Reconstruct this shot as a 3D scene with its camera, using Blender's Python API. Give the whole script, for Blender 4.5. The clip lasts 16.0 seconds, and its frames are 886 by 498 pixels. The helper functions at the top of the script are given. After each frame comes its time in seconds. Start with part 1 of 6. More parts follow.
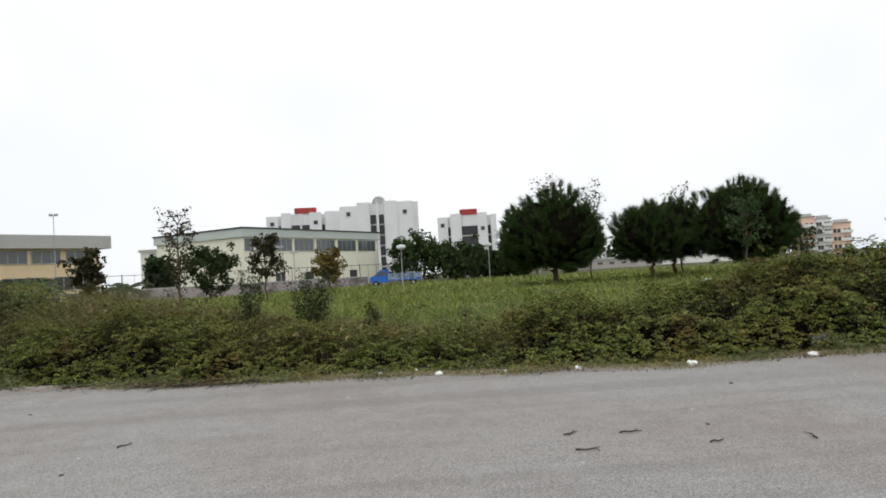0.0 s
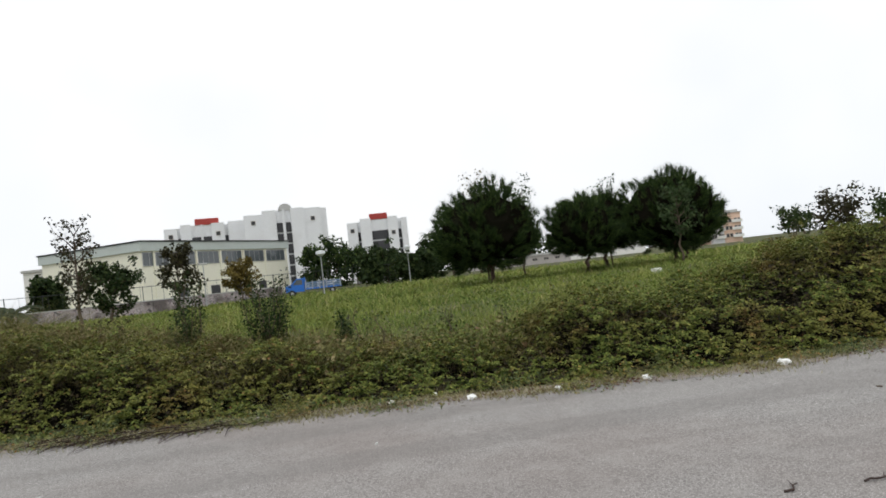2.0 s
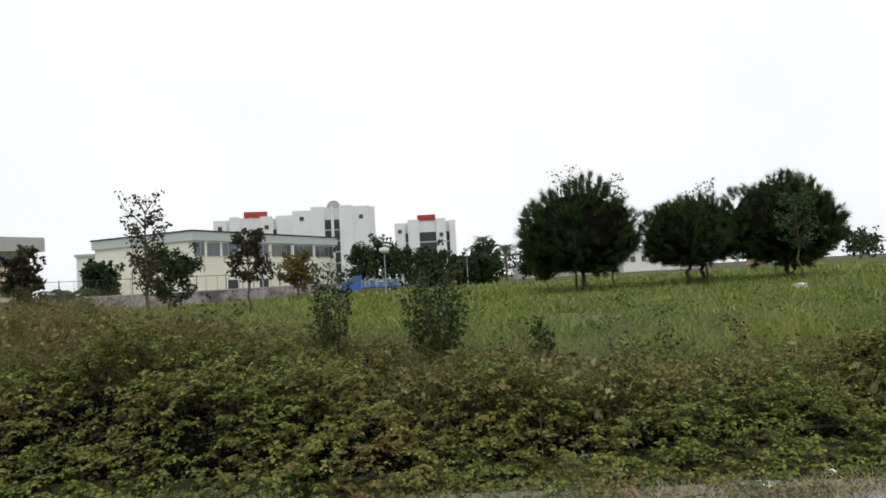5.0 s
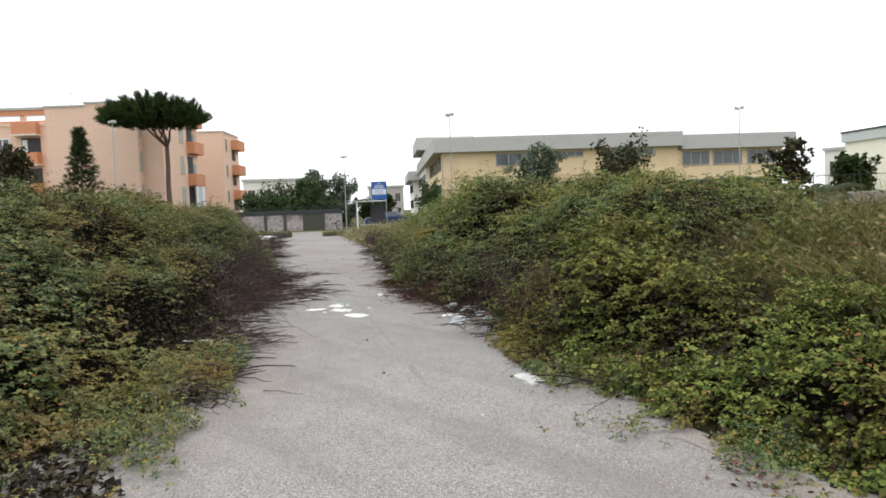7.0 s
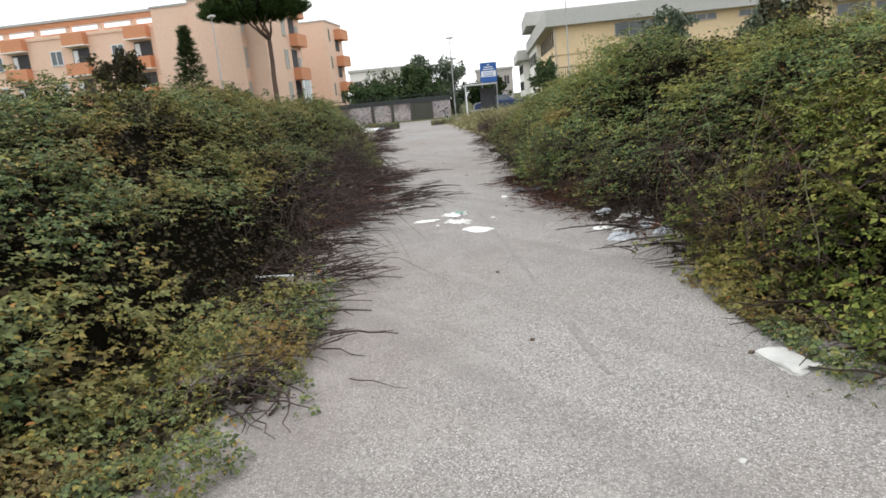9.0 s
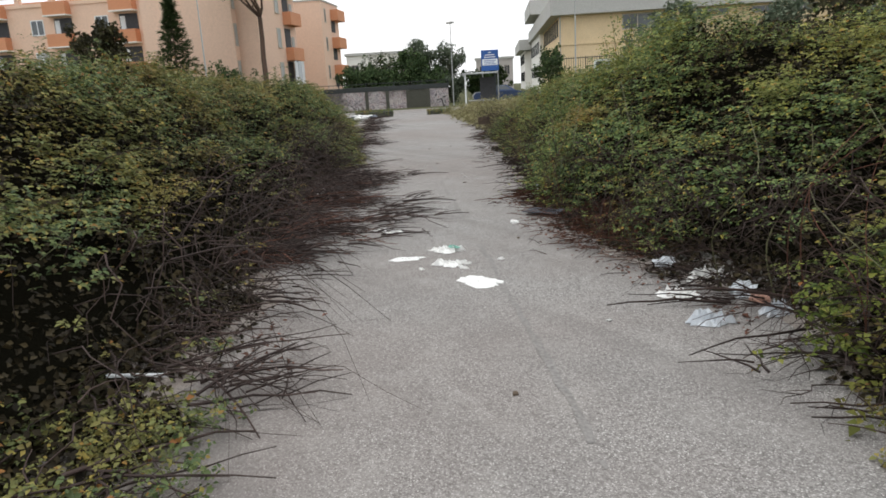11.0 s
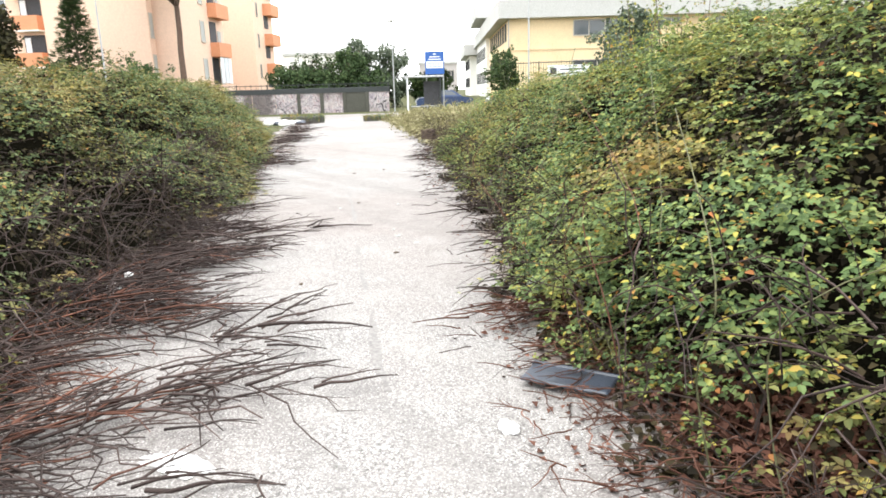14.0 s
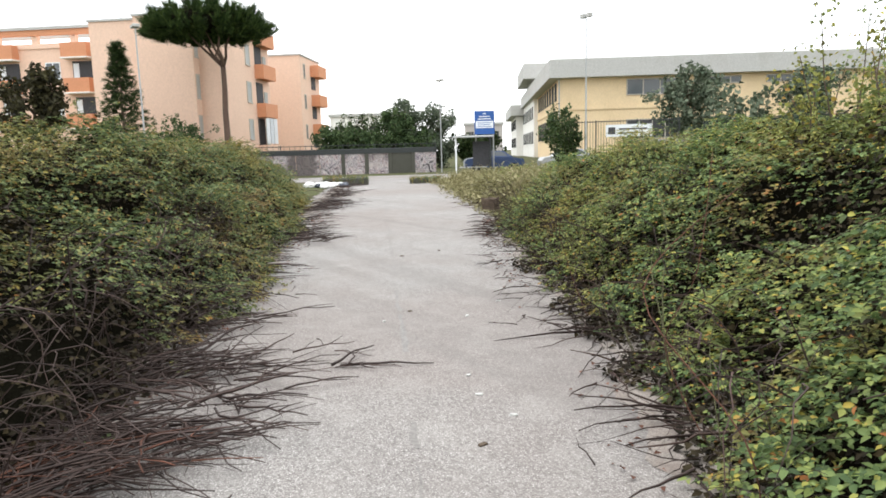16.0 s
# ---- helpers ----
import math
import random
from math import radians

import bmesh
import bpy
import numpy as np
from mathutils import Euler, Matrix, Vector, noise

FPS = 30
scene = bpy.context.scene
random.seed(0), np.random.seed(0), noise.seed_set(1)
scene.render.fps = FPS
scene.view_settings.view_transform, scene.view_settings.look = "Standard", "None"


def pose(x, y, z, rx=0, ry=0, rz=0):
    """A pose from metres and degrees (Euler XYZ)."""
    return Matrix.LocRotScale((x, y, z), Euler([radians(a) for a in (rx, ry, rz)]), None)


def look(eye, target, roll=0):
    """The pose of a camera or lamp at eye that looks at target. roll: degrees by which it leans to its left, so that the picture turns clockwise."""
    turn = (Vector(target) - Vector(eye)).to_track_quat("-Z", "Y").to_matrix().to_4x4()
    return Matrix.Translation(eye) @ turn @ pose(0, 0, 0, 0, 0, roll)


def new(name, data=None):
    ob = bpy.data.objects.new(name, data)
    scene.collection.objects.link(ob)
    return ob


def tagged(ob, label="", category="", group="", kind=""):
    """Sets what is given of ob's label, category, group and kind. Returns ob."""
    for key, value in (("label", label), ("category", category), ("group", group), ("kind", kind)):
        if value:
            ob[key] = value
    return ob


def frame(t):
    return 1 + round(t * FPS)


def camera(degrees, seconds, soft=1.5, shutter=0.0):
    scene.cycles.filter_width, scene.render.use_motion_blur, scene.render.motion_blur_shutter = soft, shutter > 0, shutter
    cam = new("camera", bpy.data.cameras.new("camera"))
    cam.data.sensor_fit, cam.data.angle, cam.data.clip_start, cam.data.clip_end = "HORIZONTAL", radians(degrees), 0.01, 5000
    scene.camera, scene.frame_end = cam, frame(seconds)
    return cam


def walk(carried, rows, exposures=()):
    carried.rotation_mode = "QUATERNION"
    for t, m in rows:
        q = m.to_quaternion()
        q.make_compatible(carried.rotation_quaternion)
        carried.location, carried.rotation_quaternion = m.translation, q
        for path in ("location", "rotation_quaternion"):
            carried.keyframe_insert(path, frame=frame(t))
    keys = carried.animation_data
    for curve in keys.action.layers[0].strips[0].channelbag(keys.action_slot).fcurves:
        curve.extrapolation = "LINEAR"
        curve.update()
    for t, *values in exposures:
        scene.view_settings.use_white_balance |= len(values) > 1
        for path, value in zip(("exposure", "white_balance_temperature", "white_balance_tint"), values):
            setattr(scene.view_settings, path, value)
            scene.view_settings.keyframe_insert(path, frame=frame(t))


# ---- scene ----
cam = camera(66.1, 16.0, soft=1.7)
ROWS = [
    (0.0, 1.727, -2.609, 1.537, 92.05, 3.38, -2.83),
    (0.5, 1.374, -2.009, 1.537, 90.61, 5.96, -5.64),
    (1.0, 1.031, -1.392, 1.525, 91.17, 5.14, -3.40),
    (1.5, 0.703, -0.741, 1.525, 88.78, 7.20, -8.42),
    (2.0, 0.439, -0.097, 1.542, 91.78, 6.26, -10.63),
    (2.5, 0.208, 0.544, 1.554, 91.05, 6.25, -14.31),
    (3.0, -0.016, 1.181, 1.570, 91.41, 3.22, -14.18),
    (5.5, -2.021, 4.332, 1.557, 92.71, 3.91, -1.81),
    (6.0, -2.481, 4.792, 1.556, 92.05, 4.72, 14.14),
    (6.5, -2.978, 5.224, 1.570, 90.52, 0.64, 35.41),
    (7.0, -3.509, 5.648, 1.602, 86.57, 2.08, 49.42),
    (7.5, -4.069, 6.041, 1.572, 84.99, 2.75, 58.06),
    (8.0, -4.663, 6.375, 1.548, 82.06, 4.95, 58.55),
    (10.5, -7.249, 7.953, 1.542, 75.08, 3.13, 58.33),
    (11.0, -7.930, 8.395, 1.546, 76.63, 3.15, 58.28),
    (11.5, -8.656, 8.877, 1.534, 76.67, 2.91, 51.15),
    (12.0, -9.346, 9.406, 1.511, 76.91, 4.76, 47.24),
    (12.5, -9.993, 9.899, 1.521, 76.67, 3.86, 41.14),
    (13.0, -10.644, 10.317, 1.511, 75.90, 2.03, 41.54),
    (13.5, -11.196, 10.714, 1.477, 72.79, 2.06, 45.83),
    (14.0, -11.887, 11.129, 1.508, 76.83, 1.56, 53.65),
    (14.5, -12.543, 11.466, 1.544, 77.44, 3.14, 56.94),
    (15.0, -13.159, 11.805, 1.552, 81.31, 1.77, 61.86),
    (15.5, -13.820, 12.152, 1.549, 82.74, 2.98, 60.10),
    (16.0, -14.503, 12.503, 1.543, 81.81, 1.54, 57.24),
]
EXPOSURES = [(0.0, -0.52), (3.0, -0.52), (5.5, -0.52), (7.0, -0.02), (8.0, 0.23), (10.5, -0.3), (11.5, -0.15), (12.0, 0.48), (12.5, 0.86), (13.0, 1.13), (13.5, 1.18), (14.0, 1.18), (14.5, 0.93), (15.0, 0.6), (15.5, 0.5), (16.0, 0.48)]
walk(cam, [(t, pose(*r)) for t, *r in ROWS], EXPOSURES)

# ---- world and sun ----
world = bpy.data.worlds.new("overcast_sky")
scene.world = world
world.use_nodes = True
wn, wl = world.node_tree.nodes, world.node_tree.links
wn.clear()
sky = wn.new("ShaderNodeTexSky")
sky.sky_type, sky.sun_disc = "NISHITA", False
sky.sun_elevation, sky.sun_rotation = radians(73), radians(200)
tc = wn.new("ShaderNodeTexCoord")
cl = wn.new("ShaderNodeTexNoise")
cl.inputs["Scale"].default_value, cl.inputs["Detail"].default_value = 1.6, 4.0
cr = wn.new("ShaderNodeValToRGB")
cr.color_ramp.elements[0].position, cr.color_ramp.elements[0].color = 0.35, (11.0, 11.6, 12.4, 1)
cr.color_ramp.elements[1].position, cr.color_ramp.elements[1].color = 0.6, (13.2, 13.2, 13.2, 1)
mx = wn.new("ShaderNodeMixRGB")
mx.inputs[0].default_value = 0.92
bg = wn.new("ShaderNodeBackground")
bg.inputs["Strength"].default_value = 0.12
wo = wn.new("ShaderNodeOutputWorld")
wl.new(tc.outputs["Generated"], cl.inputs["Vector"])
wl.new(cl.outputs["Fac"], cr.inputs["Fac"])
wl.new(sky.outputs["Color"], mx.inputs[1])
wl.new(cr.outputs["Color"], mx.inputs[2])
wl.new(mx.outputs["Color"], bg.inputs["Color"])
wl.new(bg.outputs["Background"], wo.inputs["Surface"])
sun = new("sun", bpy.data.lights.new("sun", "SUN"))
sun.data.energy, sun.data.angle, sun.data.color = 1.5, radians(55), (1.0, 0.97, 0.92)
sun.matrix_world = look((-8, -16, 60), (0, 0, 0))

# ---- materials ----
def material(name, build=None, rough=0.8, metal=0.0, spec=0.3):
    m = bpy.data.materials.new(name)
    m.use_nodes = True
    nt = m.node_tree
    b = nt.nodes["Principled BSDF"]
    b.inputs["Roughness"].default_value, b.inputs["Metallic"].default_value = rough, metal
    b.inputs["Specular IOR Level"].default_value = spec
    if build:
        build(nt, b)
    return m


def ramp(nt, fac, stops):
    r = nt.nodes.new("ShaderNodeValToRGB")
    while len(r.color_ramp.elements) < len(stops):
        r.color_ramp.elements.new(0.5)
    for e, (p, c) in zip(r.color_ramp.elements, stops):
        e.position, e.color = p, (*c, 1)
    nt.links.new(fac, r.inputs["Fac"])
    return r.outputs["Color"]


def tex(nt, scale, detail=4.0, rough=0.6, kind="ShaderNodeTexNoise"):
    c = nt.nodes.new("ShaderNodeNewGeometry")
    n = nt.nodes.new(kind)
    n.inputs["Scale"].default_value = scale
    if kind == "ShaderNodeTexNoise":
        n.inputs["Detail"].default_value, n.inputs["Roughness"].default_value = detail, rough
    nt.links.new(c.outputs["Position"], n.inputs["Vector"])
    return n


def blend(nt, fac, a, b, mode="MIX"):
    m = nt.nodes.new("ShaderNodeMixRGB")
    m.blend_type = mode
    for socket, v in zip(m.inputs, (fac, a, b)):
        if isinstance(v, (int, float)):
            socket.default_value = v
        elif isinstance(v, tuple):
            socket.default_value = (*v, 1)
        else:
            nt.links.new(v, socket)
    return m.outputs["Color"]


def bump(nt, b, height, strength, distance=0.02):
    n = nt.nodes.new("ShaderNodeBump")
    n.inputs["Strength"].default_value, n.inputs["Distance"].default_value = strength, distance
    nt.links.new(height, n.inputs["Height"])
    nt.links.new(n.outputs["Normal"], b.inputs["Normal"])


def paint(name, colour, vary=0.12, scale=0.6, rough=0.8, metal=0.0, grime=(0.35, 0.33, 0.3), dirt=0.35, spec=0.3):
    """A painted or plain surface with stains at a large scale and fine mottling."""
    def build(nt, b):
        big, fine = tex(nt, scale, 5.0), tex(nt, scale * 25, 3.0)
        lo, hi = tuple(v * (1 - vary) for v in colour), tuple(min(1, v * (1 + vary)) for v in colour)
        base = ramp(nt, fine.outputs["Fac"], [(0.3, lo), (0.7, hi)])
        mask = ramp(nt, big.outputs["Fac"], [(0.5, (0, 0, 0)), (0.78, (dirt, dirt, dirt))])
        out = blend(nt, mask, base, tuple(colour[i] * grime[i] * 2 for i in range(3)))
        nt.links.new(out, b.inputs["Base Color"])
        bump(nt, b, fine.outputs["Fac"], 0.15, 0.01)
    return material(name, build, rough, metal, spec)


def leafy(name, stops, patch=None, patch_scale=0.5, dry=None, rough=0.6, through_light=0.15, spec=0.1):
    """Leaves: each island takes a colour of its own; patches shift the whole."""
    m = bpy.data.materials.new(name)
    m.use_nodes = True
    nt = m.node_tree
    b = nt.nodes["Principled BSDF"]
    b.inputs["Roughness"].default_value = rough
    b.inputs["Specular IOR Level"].default_value = spec
    g = nt.nodes.new("ShaderNodeNewGeometry")
    col = ramp(nt, g.outputs["Random Per Island"], stops)
    if patch:
        n = tex(nt, patch_scale, 3.0)
        mask = ramp(nt, n.outputs["Fac"], [(0.48, (0, 0, 0)), (0.66, (0.6, 0.6, 0.6))])
        col = blend(nt, mask, col, blend(nt, 0.65, col, patch))
    if dry:
        n = tex(nt, patch_scale * 1.6, 4.0)
        mask = ramp(nt, n.outputs["Fac"], [(0.55, (0, 0, 0)), (0.67, (0.8, 0.8, 0.8))])
        col = blend(nt, mask, col, blend(nt, 0.65, col, dry))
    nt.links.new(col, b.inputs["Base Color"])
    tr = nt.nodes.new("ShaderNodeBsdfTranslucent")
    nt.links.new(col, tr.inputs["Color"])
    ms = nt.nodes.new("ShaderNodeMixShader")
    ms.inputs[0].default_value = through_light
    nt.links.new(b.outputs[0], ms.inputs[1])
    nt.links.new(tr.outputs[0], ms.inputs[2])
    nt.links.new(ms.outputs[0], nt.nodes["Material Output"].inputs["Surface"])
    return m


def asphalt_nodes(nt, b):
    """Worn road: pale and dark stones in a grey binder, broad worn bands, small stains."""
    stones = tex(nt, 135.0, kind="ShaderNodeTexVoronoi")
    fine = tex(nt, 40.0, 3.0, 0.7)
    big = tex(nt, 0.22, 4.0, 0.55)
    mid = tex(nt, 2.6, 5.0, 0.7)
    spots = tex(nt, 9.0, 3.0, 0.6)
    pick = nt.nodes.new("ShaderNodeSeparateColor")
    nt.links.new(stones.outputs["Color"], pick.inputs[0])
    c = ramp(nt, pick.outputs[0], [(0.0, (0.1, 0.094, 0.089)), (0.35, (0.215, 0.204, 0.194)), (0.7, (0.345, 0.328, 0.312)), (0.9, (0.47, 0.449, 0.427)), (1.0, (0.72, 0.7, 0.67))])
    c = blend(nt, ramp(nt, stones.outputs["Distance"], [(0.35, (0, 0, 0)), (0.75, (0.75, 0.75, 0.75))]), c, (0.109, 0.102, 0.097))
    c = blend(nt, ramp(nt, fine.outputs["Fac"], [(0.42, (0, 0, 0)), (0.68, (0.55, 0.55, 0.55))]), c, (0.386, 0.374, 0.357))
    c = blend(nt, ramp(nt, big.outputs["Fac"], [(0.43, (0, 0, 0)), (0.6, (0.5, 0.5, 0.5))]), c, (0.2, 0.166, 0.15))
    c = blend(nt, ramp(nt, mid.outputs["Fac"], [(0.46, (0, 0, 0)), (0.7, (0.3, 0.3, 0.3))]), c, (0.378, 0.360, 0.336))
    c = blend(nt, ramp(nt, spots.outputs["Fac"], [(0.62, (0, 0, 0)), (0.72, (0.28, 0.28, 0.28))]), c, (0.143, 0.130, 0.122))
    streak = nt.nodes.new("ShaderNodeMapping")
    streak.inputs["Rotation"].default_value = (0, 0, math.radians(27.4))
    streak.inputs["Scale"].default_value = (0.06, 1.6, 1.0)
    g = nt.nodes.new("ShaderNodeNewGeometry")
    wear = nt.nodes.new("ShaderNodeTexNoise")
    wear.inputs["Scale"].default_value, wear.inputs["Detail"].default_value = 1.0, 4.0
    nt.links.new(g.outputs["Position"], streak.inputs["Vector"])
    nt.links.new(streak.outputs["Vector"], wear.inputs["Vector"])
    c = blend(nt, ramp(nt, wear.outputs["Fac"], [(0.5, (0, 0, 0)), (0.64, (0.34, 0.34, 0.34))]), c, (0.160, 0.149, 0.141))
    nt.links.new(c, b.inputs["Base Color"])
    bump(nt, b, pick.outputs[1], 0.3, 0.002)


def sand_nodes(nt, b):
    grit, mid = tex(nt, 120.0, 3.0, 0.7), tex(nt, 3.0, 5.0, 0.65)
    c = ramp(nt, grit.outputs["Fac"], [(0.32, (0.15, 0.132, 0.12)), (0.5, (0.29, 0.258, 0.232)), (0.68, (0.42, 0.385, 0.35))])
    c = blend(nt, ramp(nt, mid.outputs["Fac"], [(0.45, (0, 0, 0)), (0.65, (0.6, 0.6, 0.6))]), c, (0.22, 0.178, 0.155))
    nt.links.new(c, b.inputs["Base Color"])
    bump(nt, b, grit.outputs["Fac"], 0.4, 0.006)


def soil_nodes(nt, b):
    a, f = tex(nt, 0.8, 6.0), tex(nt, 18.0, 4.0)
    c = ramp(nt, f.outputs["Fac"], [(0.3, (0.05, 0.045, 0.03)), (0.7, (0.13, 0.12, 0.07))])
    c = blend(nt, ramp(nt, a.outputs["Fac"], [(0.4, (0, 0, 0)), (0.6, (0.8, 0.8, 0.8))]), c, (0.075, 0.095, 0.03))
    nt.links.new(c, b.inputs["Base Color"])
    bump(nt, b, f.outputs["Fac"], 0.6, 0.05)


def bark_nodes(colour):
    def build(nt, b):
        n = tex(nt, 14.0, 5.0)
        g = nt.nodes.new("ShaderNodeNewGeometry")
        tint = ramp(nt, g.outputs["Random Per Island"], [(0.0, tuple(v * 0.25 for v in colour)), (0.6, colour), (0.88, tuple(v * 2.0 for v in colour)), (1.0, tuple(v * 3.6 for v in colour))])
        c = blend(nt, 0.6, tint, ramp(nt, n.outputs["Fac"], [(0.3, tuple(v * 0.5 for v in colour)), (0.7, tuple(v * 1.4 for v in colour))]))
        nt.links.new(c, b.inputs["Base Color"])
        bump(nt, b, n.outputs["Fac"], 0.6, 0.02)
    return build


def graffiti_nodes(nt, b):
    """Faded render under layers of scrawled paint and damp stains."""
    n, f, s = tex(nt, 0.8, 3.0), tex(nt, 1.7, 3.0, 0.55), tex(nt, 0.3, 5.0)
    f.inputs["Distortion"].default_value = 1.5
    c = ramp(nt, f.outputs["Fac"], [(0.34, (0.06, 0.05, 0.06)), (0.4, (0.5, 0.47, 0.45)), (0.46, (0.16, 0.13, 0.17)), (0.5, (0.58, 0.54, 0.52)), (0.57, (0.4, 0.3, 0.3)), (0.62, (0.08, 0.07, 0.1)), (0.68, (0.55, 0.53, 0.52))])
    c = blend(nt, ramp(nt, n.outputs["Fac"], [(0.5, (0, 0, 0)), (0.6, (0.7, 0.7, 0.7))]), c, (0.42, 0.37, 0.35))
    c = blend(nt, ramp(nt, s.outputs["Fac"], [(0.47, (0, 0, 0)), (0.58, (0.8, 0.8, 0.8))]), c, (0.09, 0.075, 0.07))
    nt.links.new(c, b.inputs["Base Color"])


ASPHALT = material("worn_asphalt", asphalt_nodes, 0.9)
JOINT = paint("worn_joint_tar", (0.225, 0.214, 0.204), 0.3, 1.5, 0.9, dirt=0.4)
SAND = material("sandy_grit", sand_nodes, 0.95, spec=0.1)
SOIL = material("weedy_soil", soil_nodes, 0.95, spec=0.1)
BRAMBLE = leafy("bramble_leaves", [(0.0, (0.042, 0.072, 0.030)), (0.35, (0.101, 0.160, 0.058)), (0.7, (0.175, 0.245, 0.085)), (0.88, (0.286, 0.340, 0.100)), (0.96, (0.456, 0.390, 0.080)), (1.0, (0.382, 0.130, 0.050))], (0.382, 0.310, 0.060), 0.8, (0.276, 0.130, 0.050), rough=0.55, spec=0.2, through_light=0.3)
BRAMBLE_DARK = leafy("dusty_bramble_leaves", [(0.0, (0.048, 0.074, 0.034)), (0.4, (0.109, 0.153, 0.063)), (0.8, (0.190, 0.235, 0.085)), (0.95, (0.345, 0.286, 0.076)), (1.0, (0.299, 0.122, 0.043))], (0.414, 0.265, 0.057), 0.6, (0.287, 0.128, 0.048), rough=0.55, spec=0.2, through_light=0.28)
CREEPER = leafy("front_bramble_leaves", [(0.0, (0.033, 0.053, 0.013)), (0.4, (0.097, 0.132, 0.028)), (0.8, (0.185, 0.220, 0.048)), (0.94, (0.282, 0.282, 0.067)), (1.0, (0.220, 0.097, 0.048))], (0.202, 0.150, 0.043), 0.7, (0.167, 0.075, 0.040))
WEED = leafy("dry_weeds", [(0.0, (0.075, 0.075, 0.028)), (0.45, (0.145, 0.14, 0.05)), (0.75, (0.22, 0.2, 0.08)), (0.9, (0.3, 0.25, 0.13)), (1.0, (0.17, 0.09, 0.05))], (0.1, 0.13, 0.035), 0.9, (0.17, 0.11, 0.055))
GRASS = leafy("meadow_grass", [(0.0, (0.083, 0.128, 0.026)), (0.5, (0.155, 0.219, 0.047)), (0.85, (0.243, 0.294, 0.077)), (1.0, (0.420, 0.362, 0.166))], (0.398, 0.394, 0.088), 0.28, (0.221, 0.181, 0.066))
HERB = leafy("meadow_herb_leaves", [(0.0, (0.05, 0.085, 0.02)), (0.6, (0.11, 0.16, 0.035)), (1.0, (0.24, 0.27, 0.06))], (0.3, 0.3, 0.06), 0.5)
# near black, stands in for the shade inside thickets and pine crowns
CORE = paint("core_shade_black", (0.008, 0.0075, 0.005), 0.5, 3.0, 0.98, spec=0.0)
# dead-leaf brown, darkened further for the shade between the outer leaves
DEADLEAF_SHADE = leafy("shade_darkened_dead_leaves", [(0.0, (0.012, 0.01, 0.006)), (0.6, (0.03, 0.024, 0.013)), (1.0, (0.06, 0.046, 0.022))], None, through_light=0.05)
REED = leafy("pale_reeds", [(0.0, (0.16, 0.15, 0.07)), (0.5, (0.28, 0.25, 0.13)), (1.0, (0.42, 0.38, 0.22))], (0.16, 0.18, 0.06), 0.8)
CANE = material("dead_canes", bark_nodes((0.05, 0.033, 0.028)), 0.8)
RUSTY = material("rusty_dead_leaves", bark_nodes((0.12, 0.053, 0.035)), 0.9)
STEM = material("green_canes", bark_nodes((0.12, 0.12, 0.06)), 0.7)
BARK = material("bark", bark_nodes((0.13, 0.1, 0.075)), 0.95, spec=0.1)
PINEBARK = material("pine_bark", bark_nodes((0.13, 0.09, 0.07)), 0.95, spec=0.1)
NEEDLE = leafy("pine_needles", [(0.0, (0.01, 0.022, 0.008)), (0.6, (0.032, 0.06, 0.018)), (1.0, (0.11, 0.16, 0.04))], None, through_light=0.1)
FOLIAGE = leafy("tree_leaves", [(0.0, (0.016, 0.03, 0.011)), (0.6, (0.036, 0.06, 0.02)), (1.0, (0.075, 0.1, 0.034))], None)
GARDEN = leafy("garden_tree_leaves", [(0.0, (0.03, 0.052, 0.022)), (0.6, (0.065, 0.105, 0.042)), (1.0, (0.12, 0.17, 0.07))], None)
OLIVE = leafy("grey_green_leaves", [(0.0, (0.06, 0.085, 0.055)), (0.6, (0.12, 0.15, 0.1)), (1.0, (0.2, 0.23, 0.16))], None)
AUTUMN = leafy("autumn_leaves", [(0.0, (0.06, 0.05, 0.02)), (0.5, (0.16, 0.12, 0.03)), (1.0, (0.22, 0.17, 0.05))], None)
RUSSET = leafy("dark_dull_leaves", [(0.0, (0.02, 0.02, 0.012)), (0.5, (0.045, 0.042, 0.022)), (1.0, (0.075, 0.07, 0.03))], None)
PEACH = paint("peach_render", (0.78, 0.56, 0.43), 0.06, 0.25, 0.9, dirt=0.3)
ORANGE = paint("orange_balcony_paint", (0.62, 0.29, 0.16), 0.08, 0.4, 0.85)
OCHRE = paint("ochre_render", (0.8, 0.63, 0.4), 0.07, 0.3, 0.9)
CREAM = paint("cream_render", (0.86, 0.84, 0.7), 0.05, 0.2, 0.9, dirt=0.2)
CONCRETE = paint("weathered_concrete", (0.47, 0.47, 0.45), 0.12, 0.35, 0.9, dirt=0.5)
SHEET = paint("grey_green_roof_sheet", (0.52, 0.57, 0.54), 0.06, 0.3, 0.6)
WHITE = paint("white_tower_render", (0.8, 0.81, 0.82), 0.05, 0.15, 0.9, dirt=0.3)
WHITEWALL = paint("white_render", (0.8, 0.79, 0.75), 0.06, 0.3, 0.9)
RED = paint("red_roof_paint", (0.4, 0.06, 0.05), 0.1, 0.5, 0.7)
# dark grey for panes and doors, and for shade painted behind balconies
DARK = paint("dark_parts_and_shade", (0.06, 0.06, 0.065), 0.3, 0.5, 0.7)
GLASS = material("window_glass", None, 0.12, 0.0, 0.6)
GLASS.node_tree.nodes["Principled BSDF"].inputs["Base Color"].default_value = (0.1, 0.115, 0.125, 1)
SHUTTER = paint("grey_shutter", (0.42, 0.43, 0.42), 0.08, 1.0, 0.7)
FRAME = paint("window_frame_paint", (0.5, 0.46, 0.4), 0.06, 1.0, 0.6)
